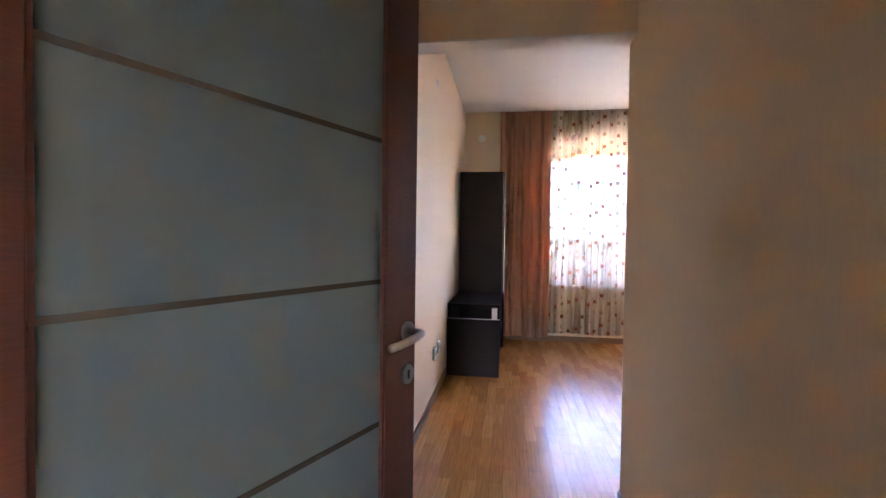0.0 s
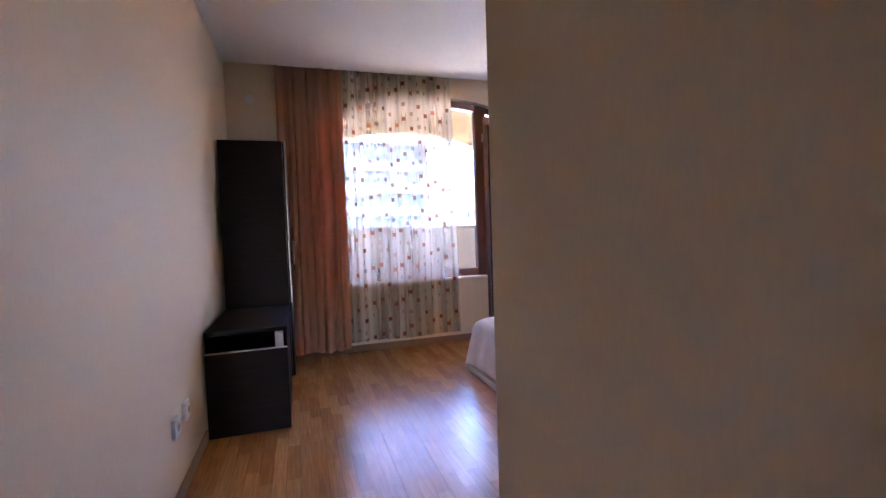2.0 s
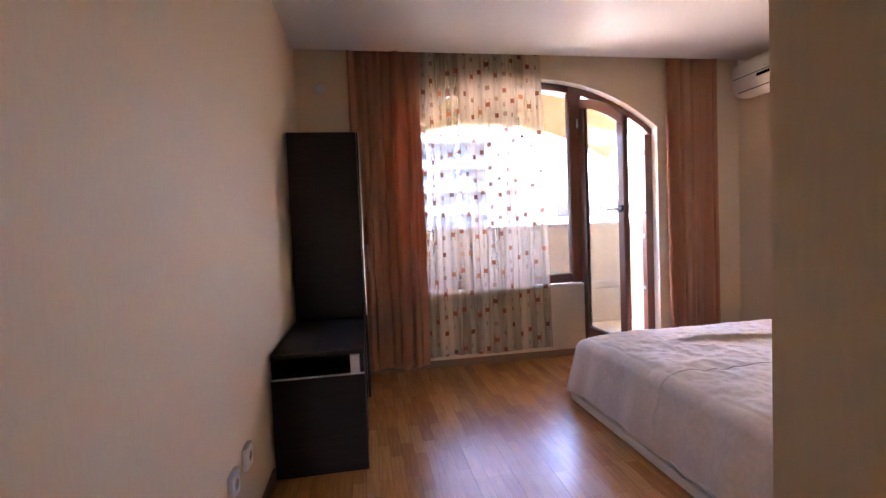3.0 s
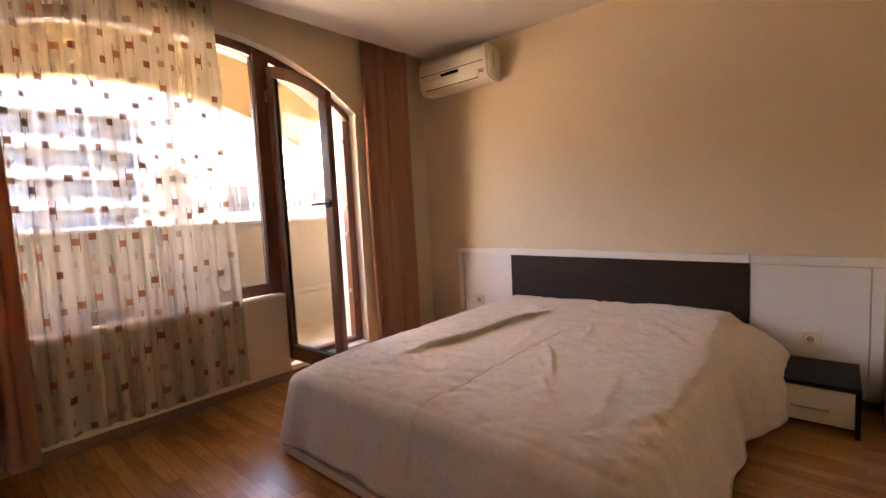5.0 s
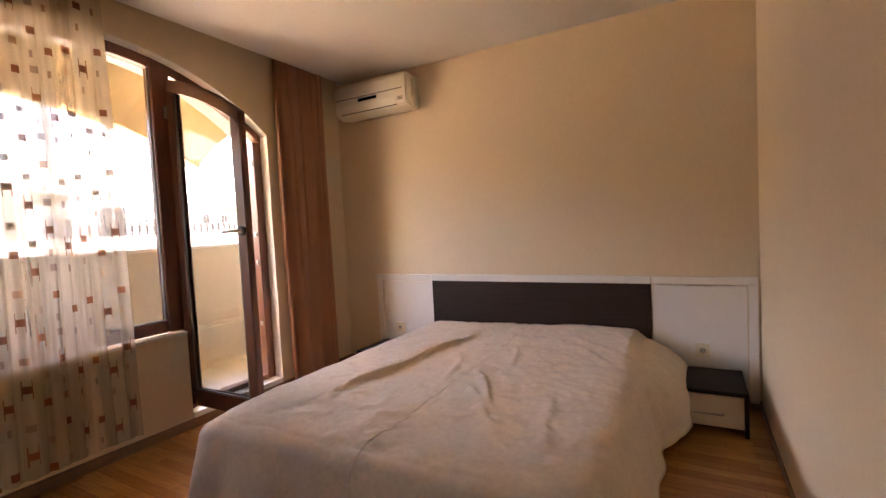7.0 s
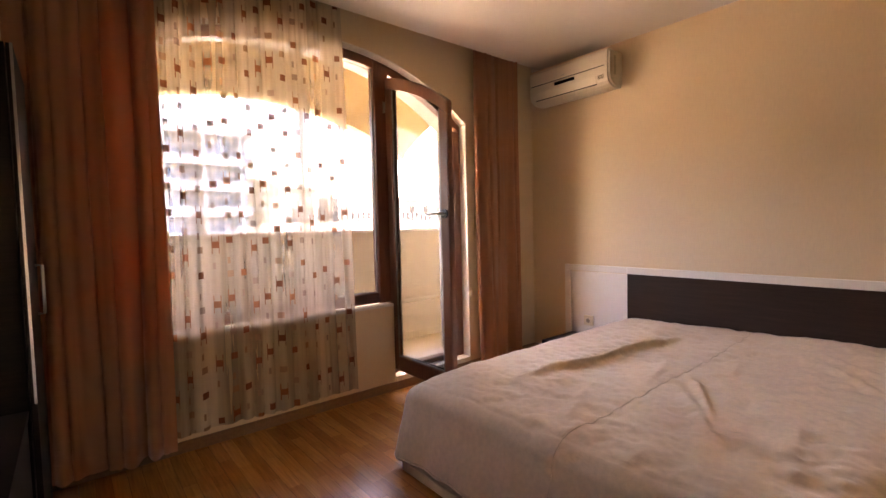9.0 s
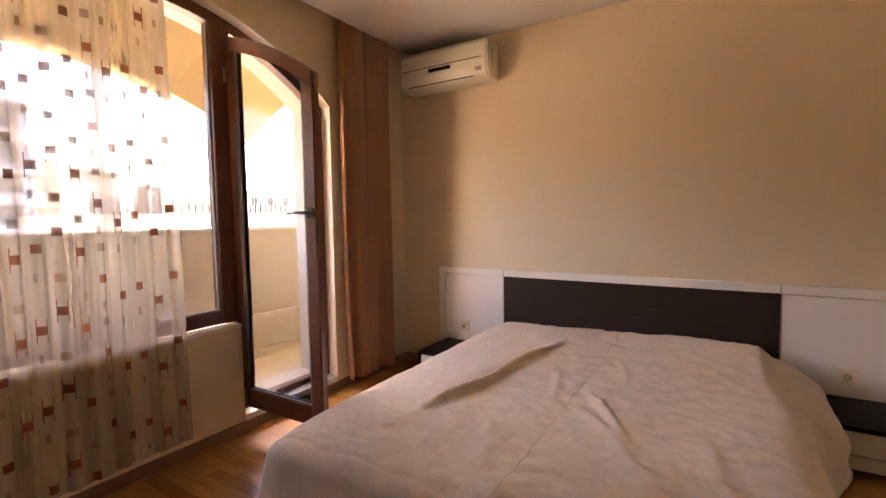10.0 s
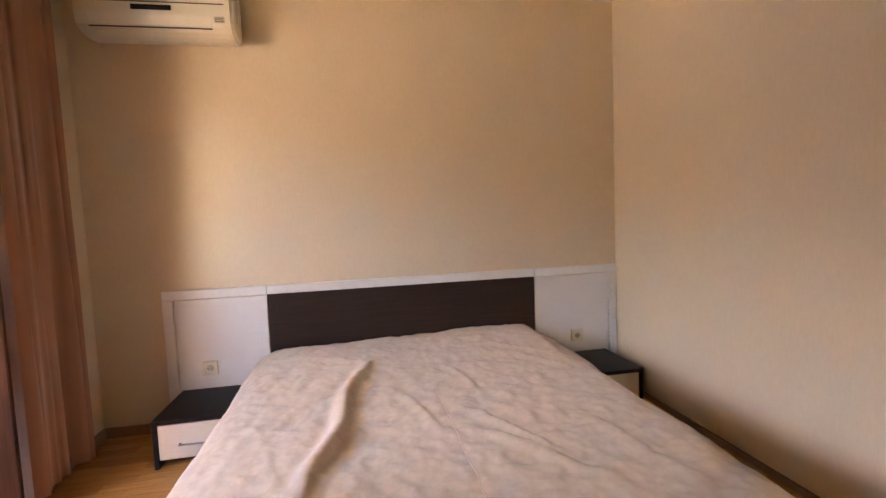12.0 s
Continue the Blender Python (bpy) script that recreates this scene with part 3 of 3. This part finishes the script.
chest = thing("low_cabinet", (0.24, 4.64, 0), "low dark wenge cabinet with an open slot", "cabinet")
under(chest, solid(0.015, 4.215, 0.605, 0.472, 5.05, 0.632, bevel=0.003), "top", WENGE)
under(chest, solid(0.015, 4.24, 0.0, 0.035, 5.05, 0.604), "side_panel", WENGE)
under(chest, solid(0.447, 4.28, 0.0, 0.467, 5.05, 0.604), "side_panel", WENGE)
under(chest, solid(0.036, 5.03, 0.0, 0.446, 5.05, 0.604), "back_panel", WENGE)
under(chest, solid(0.036, 4.26, 0.02, 0.446, 5.029, 0.04), "bottom_panel", WENGE)
fp = under(chest, solid(0.012, 4.222, 0.0, 0.470, 4.239, 0.499, bevel=0.002), "drawer_front", WENGE)
fe = under(chest, solid(0.012, 4.221, 0.4995, 0.470, 4.2395, 0.504), "edge_strip", WHITE_LAM, "white edge strip")
fe.parent = fp
under(chest, solid(0.40, 4.245, 0.41, 0.443, 4.70, 0.59), "drawer_side", WHITE_LAM, "white drawer side")
# Base painted near-black for the shade inside the open slot.
under(chest, solid(0.04, 4.245, 0.39, 0.399, 4.70, 0.40), "drawer_base", HOLE_SHADE)

# ---- bed ----
BX0, BX1, BY0, BY1, BTOP = 1.99, 4.09, 3.09, 4.82, 0.452
bed = thing("bed", (3.05, 3.94, 0), "low double bed base under the bedspread", "bed")
under(bed, solid(BX0 - 0.06, BY0 + 0.02, 0.02, 4.095, BY1 - 0.04, 0.20, bevel=0.01), "base", BLANKET)
under(bed, solid(BX0 - 0.135, BY0 + 0.05, 0.012, BX0 - 0.061, BY1 - 0.02, 0.062, bevel=0.008), "foot_rail", CREAM_LAM, "pale rail at the foot")
under(bed, solid(BX0 + 0.03, BY0 + 0.03, 0.201, 4.09, BY1 - 0.03, 0.435, bevel=0.04), "mattress", WHITE_LAM)


CREASES = (
    (3.75, 4.22, 2.3, 4.45, 0.03, 0.036),
    (2.98, 3.89, 2.5, 3.56, 0.019, 0.014),
    (2.78, 3.87, 2.3, 3.46, 0.022, 0.012),
    (3.02, 3.66, 3.25, 3.34, 0.022, 0.01),
    (3.25, 4.12, 2.72, 3.93, 0.02, 0.009),
    (3.62, 3.52, 3.28, 3.16, 0.022, 0.01),
    (3.88, 4.78, 3.7, 4.22, 0.022, 0.012),
    (2.9, 3.45, 2.15, 3.22, 0.025, 0.008),
    (3.05, 4.72, 2.1, 4.3, 0.03, 0.006),
    (3.55, 3.86, 3.1, 3.7, 0.017, 0.007),
    (2.55, 4.2, 2.12, 3.98, 0.024, 0.007),
    (3.78, 3.62, 3.55, 3.2, 0.019, 0.007),
)


def relief(a, b):
    """Height of the cloth above the flat of the bed at a place on the top."""
    q = Vector((a * 2.1, b * 2.1, 0.3))
    h = 0.008 * noise.noise(q * 1.3) + 0.008 * noise.noise(q * 3.7) + 0.007 * abs(noise.noise(q * 5 + Vector((0, a, 3)))) + 0.005 * noise.noise(q * 8 + Vector((3, b, 1))) + 0.0065 * (0.35 - abs(noise.noise(q * 7.5 + Vector((b, 0, 8))))) + 0.002 * noise.noise(q * 19)
    # small puckers that pull in towards the middle seam
    h += 0.004 * math.exp(-abs(b - 3.915) / 0.06) * math.sin(a * 38 + 2 * math.sin(a * 11)) - 0.002 * math.exp(-((b - 3.915) / 0.012) ** 2)
    for px, py, qx, qy, width, height in CREASES:
        dx, dy = qx - px, qy - py
        ll = math.hypot(dx, dy)
        t = ((a - px) * dx + (b - py) * dy) / ll
        off = ((a - px) * dy - (b - py) * dx) / ll + 0.018 * math.sin(t * 9)
        end = max(0.0, min(1.0, min(t, ll - t) / (0.22 * ll)))
        # one flank steeper than the other, as in a fold that leans over
        wide = width * (1.5 if off > 0 else 0.75)
        h += height * end * (math.exp(-(off / wide) ** 2) - 0.25 * math.exp(-((off - 2.2 * width) / width) ** 2))
    h += 0.045 * max(0.0, min(1.0, (a - 3.3) / 0.6)) * max(0.0, min(1, (b - BY0) / 0.07)) * max(0.0, min(1, (BY1 - b) / 1.3))
    e = min(a - BX0, b - BY0, BY1 - b)
    return BTOP + h * (1 if e > 0 else 0.5) - 0.016 * math.exp(-max(e, 0.0) / 0.035) - 0.03 * math.exp(-math.hypot(max(a - BX0, 0.0), max(min(b - BY0, BY1 - b), 0.0)) / 0.10)


def on_cloth(a, b):
    """A place on the spread: flat on the bed, or hanging where it passes the edge."""
    cx, cy = max(a, BX0), min(max(b, BY0), BY1)
    ox, oy = a - cx, b - cy
    d = math.hypot(ox, oy)
    z = relief(cx, cy)
    if d < 1e-6:
        return Vector((a, b, z))
    ux, uy, r = ox / d, oy / d, 0.055
    fall = min(d, 0.375 if ux < -0.5 else 0.39)
    ang = min(fall / r, math.pi / 2)
    out = r * math.sin(ang)
    down = r * (1 - math.cos(ang)) + max(0.0, fall - r * math.pi / 2)
    along = cy if abs(ux) > abs(uy) else cx
    wave = math.sin(along * 13 + 1.2 * math.sin(along * 4.3)) * 0.55 + (0.4 if ux < -0.5 else 0.12) * math.sin(along * 29 + 2)
    flare = 0.24 * max(0.0, -ux) + (0.03 * uy if uy > 0 else -0.27 * uy)
    out += down * (flare + (0.04 if ux < -0.5 else 0.05) * wave)
    if uy < 0 and a > 3.20:
        out += 0.15 * min(1, (a - 3.20) / 0.35) * math.sin(min(down, 0.3) / 0.3 * 2.2)
    if uy > 0 and a > 3.40:
        out += 0.06 * min(1, (a - 3.40) / 0.3) * math.sin(min(down, 0.3) / 0.3 * 2.2)
    z += 0.012 * noise.noise(Vector((along * 6, down * 8, 2))) - down
    return Vector((cx + ux * out, cy + uy * out, max(z, 0.06)))


def spread():
    """The bedspread: a sheet over the mattress that hangs at the foot and both sides."""
    bm = bmesh.new()
    hang, nx, ny = 0.40, 250, 250
    grid = [[bm.verts.new(on_cloth(BX0 - hang + (BX1 - BX0 + hang) * i / nx, BY0 - hang + (BY1 - BY0 + 2 * hang) * j / ny)) for j in range(ny + 1)] for i in range(nx + 1)]
    for i in range(nx):
        for j in range(ny):
            bm.faces.new((grid[i][j], grid[i + 1][j], grid[i + 1][j + 1], grid[i][j + 1]))
    return bm


cover = tagged(part("bedspread", spread(), BLANKET, smooth=True), "creased pinkish beige velour bedspread draped over the bed", "bedspread")
cover.modifiers.new("thickness", "SOLIDIFY").thickness = 0.006
part("seam", tube([on_cloth(4.06 - 0.02 * k, 3.915 + 0.003 * math.sin(k)) + Vector((0, 0, 0.0024)) for k in range(118)], 0.0013, 6), SEAM, cover, "darker stitched seam down the middle", True)
hem_line = [on_cloth(BX1 - 0.03 * k, BY0 - 0.40) for k in range(70)] + [on_cloth(BX0 - 0.40, BY0 + 0.03 * k) for k in range(59)] + [on_cloth(BX0 + 0.03 * k, BY1 + 0.40) for k in range(70)]
part("hem", tube(hem_line, 0.006, 6), BLANKET, cover, smooth=True)

# headboard panel on the wall
head = thing("headboard", (4.11, 3.93, 0), "wide white headboard panel with dark wenge centre", "headboard")
HX, HT = 4.105, 0.868
for y0_, y1_ in ((2.435, 3.052), (4.818, 5.415)):
    under(head, solid(HX + 0.014, y0_ + (0.058 if y0_ < 3 else 0.004), 0.05, EAST - 0.001, y1_ - (0.061 if y0_ > 3 else 0.004), HT - 0.061, bevel=0.002), "white_panel", WHITE_LAM)
    under(head, solid(HX, y0_, HT - 0.054, EAST - 0.001, y1_, HT, bevel=0.004), "top_trim", WHITE_LAM)
under(head, solid(HX, 2.435, 0.05, EAST - 0.001, 2.487, HT - 0.056, bevel=0.002), "end_trim", WHITE_LAM)
under(head, solid(HX, 5.36, 0.05, EAST - 0.001, 5.415, HT - 0.056, bevel=0.002), "end_trim", WHITE_LAM)
under(head, solid(HX, 3.056, HT - 0.054, EAST - 0.001, 4.814, HT, bevel=0.004), "top_trim", WHITE_LAM)
under(head, solid(HX + 0.006, 3.054, 0.05, EAST - 0.001, 4.816, HT - 0.055, bevel=0.002), "dark_panel", WENGE_PANEL, "dark wenge centre panel")


def nightstand(y0, y1):
    ns = thing("nightstand", (3.88, (y0 + y1) / 2, 0), "low dark wenge nightstand with a cream drawer", "nightstand", "nightstands beside the bed")
    under(ns, solid(3.655, y0, 0.236, 4.10, y1, 0.260, bevel=0.002), "top", WENGE)
    for a in (y0, y1 - 0.02):
        under(ns, solid(3.660, a, 0.0, 4.10, a + 0.02, 0.2355), "side_panel", WENGE)
    under(ns, solid(3.69, y0 + 0.021, 0.03, 4.10, y1 - 0.021, 0.05), "bottom_panel", WENGE)
    dr = under(ns, solid(3.668, y0 + 0.023, 0.045, 3.686, y1 - 0.023, 0.228, bevel=0.002), "drawer", CREAM_LAM, "cream drawer front")
    m = (y0 + y1) / 2
    hd = under(ns, tube([(3.667, m - 0.075, 0.125), (3.645, m - 0.075, 0.125), (3.645, m + 0.075, 0.125), (3.667, m + 0.075, 0.125)], 0.005), "handle", STEEL, "steel bar handle", True)
    hd.parent = dr
    return ns


nightstand(4.93, 5.335)
nightstand(2.53, 2.93)

# ---- air conditioner ----
ac = thing("air_conditioner", (4.03, 5.25, 2.48), "ivory split air conditioner mounted high on the wall", "air conditioner")
A0, A1 = 4.858, 5.655
prof = [(EAST - 0.001, 2.322), (4.05, 2.312), (4.005, 2.316), (3.965, 2.330), (3.940, 2.352), (3.928, 2.385), (3.925, 2.42), (3.925, 2.575), (3.935, 2.595), (3.96, 2.603), (EAST - 0.001, 2.603)]
bm = bmesh.new()
va, vb = [bm.verts.new((x, A0, z)) for x, z in prof], [bm.verts.new((x, A1, z)) for x, z in prof]
bm.faces.new(va)
bm.faces.new(vb[::-1])
for i in range(len(prof)):
    bm.faces.new((va[i], vb[i], vb[(i + 1) % len(prof)], va[(i + 1) % len(prof)]))
bmesh.ops.recalc_face_normals(bm, faces=bm.faces)
bmesh.ops.bevel(bm, geom=[e for e in bm.edges if abs(e.verts[0].co.y - e.verts[1].co.y) < 1e-5 and e.calc_length() > 0.012], offset=0.016, segments=4, affect="EDGES", clamp_overlap=True)
under(ac, bm, "body", AC_PLASTIC)
under(ac, solid(3.9225, A0 + 0.045, 2.470, 3.9248, A1 - 0.025, 2.4755), "front_seam", HOLE_SHADE)
under(ac, solid(3.921, 5.172, 2.430, 3.9246, 5.372, 2.457, bevel=0.001), "display", BLACK, "glossy black display strip")
under(ac, prism([(3.9262, 2.408), (3.9215, 2.406), (3.934, 2.348), (3.9395, 2.350)], A0 + 0.115, A1 - 0.07), "air_flap", AC_PLASTIC, "air outlet flap")
# Solid dark strip, painted as the shade under the flap.
under(ac, prism([(3.9385, 2.3475), (3.9345, 2.3455), (3.9385, 2.340), (3.943, 2.342)], A0 + 0.115, A1 - 0.07), "outlet_gap", HOLE_SHADE)
grille = under(ac, prism([(3.9265, 2.408), (3.9225, 2.406), (3.9268, 2.374), (3.931, 2.375)], A0 + 0.045, A0 + 0.10), "grille", AC_TRIM)
for k in range(3):
    z_ = 2.379 + 0.009 * k
    s_ = under(ac, solid(3.9215 + 0.0013 * (2 - k), A0 + 0.050, z_, 3.9275, A0 + 0.095, z_ + 0.0025), "slot", HOLE_SHADE)
    s_.parent = grille
under(ac, solid(3.995, A0 - 0.0015, 2.405, 4.025, A0 + 0.01, 2.555, bevel=0.0012), "side_grip", AC_TRIM, "olive grey recessed side grip")
under(ac, solid(3.9215, 5.275, 2.498, 3.9246, 5.30, 2.504), "badge", STEEL)

# ---- sockets and wall caps ----


def socket(at, turn, label, face):
    s = thing("wall_socket", at, label, "socket", "wall sockets")
    s.rotation_euler = (0, 0, turn)
    part("plate", solid(-0.043, -0.020, -0.043, 0.043, -0.0005, 0.043, bevel=0.005), face, s)
    part("well", tube([(0, -0.0198, 0), (0, -0.0215, 0)], 0.024, 24), face, s, "round recess", True)
    # Raised disc; its darker tone stands in for shade in the socket well.
    part("recess", tube([(0, -0.0213, 0), (0, -0.0222, 0)], 0.019, 24), GROUT, s)
    for d in (-0.0095, 0.0095):
        part("pin_hole", tube([(d, -0.0220, 0), (d, -0.0230, 0)], 0.003, 10), HOLE_SHADE, s)
    return s


socket((HX + 0.011, 5.172, 0.38), radians(-90), "ivory wall socket on the white headboard panel", PLASTIC)
socket((HX + 0.011, 2.746, 0.375), radians(-90), "ivory wall socket on the white headboard panel", PLASTIC)
socket((0.0, 3.56, 0.355), radians(90), "white wall socket low on the papered wall", WHITE_PLASTIC)
socket((0.0, 3.75, 0.362), radians(90), "white wall socket low on the papered wall", WHITE_PLASTIC)
tagged(part("junction_cap", tube([(0.202, NORTH - 0.0005, 2.407), (0.202, NORTH - 0.008, 2.407)], 0.042, 28), WHITE_PLASTIC), "round white junction box cover on the wall", "cover", "round covers")
hook = thing("wall_lamp_outlet", (0.0, 3.56, 2.32), "small white cable outlet high on the wall", "outlet")
part("plate", solid(0.0005, -0.014, -0.022, 0.008, 0.014, 0.022, bevel=0.003), WHITE_PLASTIC, hook)
part("cable_stub", tube([(0.007, 0, 0.0), (0.016, 0.0, -0.012), (0.014, 0.003, -0.035)], 0.004), WHITE_PLASTIC, hook)

# ---- balcony ----
PARY, BALC_Z = 7.0, 0.02
balcony = structure("balcony_floor", solid(-1.5, OUTER, -0.25, 5.6, PARY, BALC_Z - 0.008), GROUT, "tiled balcony floor", "floor")
structure("balcony_parapet", solid(-1.5, PARY, -0.25, 5.6, PARY + 0.16, 1.19), PARAPET, "cream stucco balcony parapet", "parapet")
structure("parapet_coping", solid(-1.5, PARY - 0.02, 1.19, 5.6, PARY + 0.18, 1.222, bevel=0.006), REVEAL, "pale stone coping on the parapet", "coping")
structure("parapet_ledge", solid(-1.5, PARY - 0.035, BALC_Z, 5.6, PARY, 0.42, bevel=0.012), PARAPET, "stepped plinth of the balcony parapet", "plinth")
structure("balcony_skirting", solid(-1.5, PARY - 0.045, BALC_Z, 5.6, PARY - 0.036, BALC_Z + 0.08), TILE, "beige tile skirting of the balcony", "skirting")
structure("balcony_ceiling", solid(-1.6, OUTER, 2.95, 5.7, PARY + 0.3, 3.2), STUCCO, "yellow stucco balcony ceiling", "ceiling")
structure("balcony_wall_east", solid(5.6, OUTER - 0.3, -0.25, 5.75, PARY, 2.95), STUCCO, "yellow stucco side wall of the balcony", "wall")
structure("balcony_wall_west", solid(-1.65, OUTER - 0.3, -0.25, -1.5, PARY, 2.95), STUCCO, "yellow stucco side wall of the balcony", "wall")
structure("facade_wall_east", solid(EAST + 0.2, OUTER - 0.2, -0.25, 5.6, OUTER, 2.95), STUCCO, "yellow stucco facade beside the window", "wall")
structure("facade_wall_west", solid(-1.5, OUTER - 0.2, -0.25, -0.15, OUTER, 2.95), STUCCO, "yellow stucco facade beside the window", "wall")
structure("facade_top", solid(-1.5, OUTER - 0.2, CEIL + 0.25, 5.6, OUTER - 0.001, 2.996), STUCCO, "stucco band above the window", "wall")


def span(x0, x1, middle, crown, curve):
    """The underside of a flat arch, from x0 to x1."""
    xs = [x0 + (x1 - x0) * i / 24 for i in range(25)]
    return [(x, crown - curve * (x - middle) ** 2) for x in xs]


for a, b, middle, crown, curve in ((0.35, 3.46, 1.905, 2.41, 0.18), (3.462, 5.6, 4.53, 2.63, 0.54)):
    structure("balcony_arch", prism([(b, 2.95), (a, 2.95)] + span(a, b, middle, crown, curve), PARY, PARY + 0.16), STUCCO, "yellow stucco arch over the balcony front", "arch")
structure("balcony_pier", solid(-1.5, PARY, 1.222, 0.349, PARY + 0.16, 2.95), STUCCO, "yellow stucco pier of the balcony front", "pier")

# ---- outside ----
structure("ground", solid(-900, OUTER + 1.2, -9.2, 900, 1500, -9.0), GROUND, "dry ground between the buildings", "ground")


def far_house(x, y, w, d, h, seed):
    rnd = random.Random(seed)
    hs = thing("apartment_building", (x, y, -9), "white rendered apartment building with terraces and railings", "building", "buildings opposite")
    part("wall", solid(-w / 2, 0, 0, w / 2, d, h), FAR_WHITE, hs)
    part("roof", solid(-w / 2 - 0.4, -0.4, h, w / 2 + 0.4, d + 0.4, h + 0.35, bevel=0.05), FAR_ROOF if seed % 2 else FAR_WHITE, hs)
    for f in range(int(h // 3)):
        for k in range(int(w // 3.4)):
            wx, wz = -w / 2 + 1.2 + 3.4 * k, f * 3 + 0.9
            wi = part("window", solid(wx, -0.06, wz, wx + 1.3, 0.02, wz + 1.5), FAR_WHITE, hs)
            part("pane", solid(wx + 0.08, -0.08, wz + 0.08, wx + 0.61, -0.061, wz + 1.42), FAR_GLASS, wi)
            part("pane", solid(wx + 0.69, -0.08, wz + 0.08, wx + 1.22, -0.061, wz + 1.42), FAR_GLASS, wi)
    return hs


far_house(-16, 60, 22, 12, 12.5, 1)


def hotel(x, y, w, h):
    """A long hotel block: floor slabs toned down to blue-grey, blue balcony fronts and bluish glass between."""
    ht = thing("hotel_building", (x, y, -9), "long blue-grey glass hotel with pale balcony bands", "building", "buildings opposite")
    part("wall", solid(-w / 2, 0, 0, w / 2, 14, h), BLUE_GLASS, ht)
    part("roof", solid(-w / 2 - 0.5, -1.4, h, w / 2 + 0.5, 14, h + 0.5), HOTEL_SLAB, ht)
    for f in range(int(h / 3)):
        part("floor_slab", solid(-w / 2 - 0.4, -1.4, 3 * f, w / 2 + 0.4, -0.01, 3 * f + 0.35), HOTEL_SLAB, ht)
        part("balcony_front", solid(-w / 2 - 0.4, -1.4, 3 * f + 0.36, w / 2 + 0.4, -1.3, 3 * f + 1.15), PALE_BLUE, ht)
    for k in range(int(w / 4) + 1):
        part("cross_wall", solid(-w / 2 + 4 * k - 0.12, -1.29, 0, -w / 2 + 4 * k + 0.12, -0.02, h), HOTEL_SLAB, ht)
    return ht


hotel(7.5, 62, 21, 21.5)
far_house(60, 75, 26, 14, 15.0, 3)
# terrace of the building opposite, with iron railing and a glazed door
terrace = thing("terrace_building", (16.0, 31.0, -9), "white building opposite with an iron-railed roof terrace", "building")
part("wall", solid(-5, 0, 0, 9.8, 10, 10.64), FAR_WHITE, terrace)
part("upper_wall", solid(-2.4, 3, 10.65, 5.2, 10, 12.9), FAR_WHITE, terrace)
tw = part("window", solid(-1.3, 2.9, 10.7, 0.1, 2.99, 12.5), FAR_GLASS, terrace)
part("frame", solid(-0.64, 2.86, 10.7, -0.56, 2.899, 12.5), FAR_WHITE, tw)
rail = bmesh.new()
for k in range(35):
    x_ = -4.8 + 0.42 * k
    box(rail, x_ - 0.04, 0.1, 10.64, x_ + 0.04, 0.14, 11.55)
    if k < 34:
        tube([(x_ + 0.21 + 0.17 * math.cos(t * 0.785), 0.12, 11.08 + 0.22 * math.sin(t * 0.785)) for t in range(9)], 0.036, 5, rail)
box(rail, -4.9, 0.09, 11.55, 9.6, 0.15, 11.62)
box(rail, -4.9, 0.1, 10.74, 9.6, 0.14, 10.80)
part("railing", rail, DARK_METAL, terrace, "dark wrought iron railing")

hb = bmesh.new()
hill_rows = []
for i in range(81):
    x_ = -900 + 22.5 * i
    hgt = 110 + 95 * (0.5 + 0.5 * noise.noise(Vector((x_ * 0.0035, 0, 4)))) + 18 * noise.noise(Vector((x_ * 0.015, 2, 1)))
    hgt *= 0.35 + 0.65 / (1 + math.exp((x_ - 200) / 90))
    hill_rows.append([hb.verts.new((x_, 620 + 130 * q, -9 + hgt * math.sin(min(q, 1) * 1.57) + 4 * noise.noise(Vector((x_ * 0.05, q * 3, 7))))) for q in (0, 0.25, 0.5, 0.75, 1.0)])
for r0, r1 in zip(hill_rows, hill_rows[1:]):
    for q in range(4):
        hb.faces.new((r0[q], r1[q], r1[q + 1], r0[q + 1]))
tagged(part("hills", hb, HILL, smooth=True), "hazy wooded hills behind the town", "hill", kind="structure")

# ---- floor boards and balcony tiles ----
BOARD_W, BOARD_L = 0.195, 1.29
bm = solid(0.0004, 0.0004, -0.0118, BOARD_W - 0.0004, BOARD_L - 0.0004, 0.0, bevel=0.0)
board_mesh = mesh_of("plank", bm, LAMINATE)
for i in range(int((EAST - 0.0) / BOARD_W) + 1):
    x_ = i * BOARD_W
    off = (i * 0.43) % BOARD_L
    y_ = -1.6 - off
    while y_ < NORTH:
        inside = (y_ + BOARD_L > SOUTH - 0.1) or x_ < PASS_EAST
        if inside and y_ + BOARD_L > -1.5:
            pl = new("plank", board_mesh)
            pl.parent = floor
            pl.location = (x_, y_, 0)
        y_ += BOARD_L
tile_mesh = mesh_of("tile", solid(0.0015, 0.0015, -0.0075, 0.3285, 0.3285, 0.0), TILE)
for i in range(16):
    for j in range(3):
        tl_ = new("tile", tile_mesh)
        tl_.parent = balcony
        tl_.location = (0.3 + 0.33 * i, OUTER + 0.33 * j, BALC_Z)
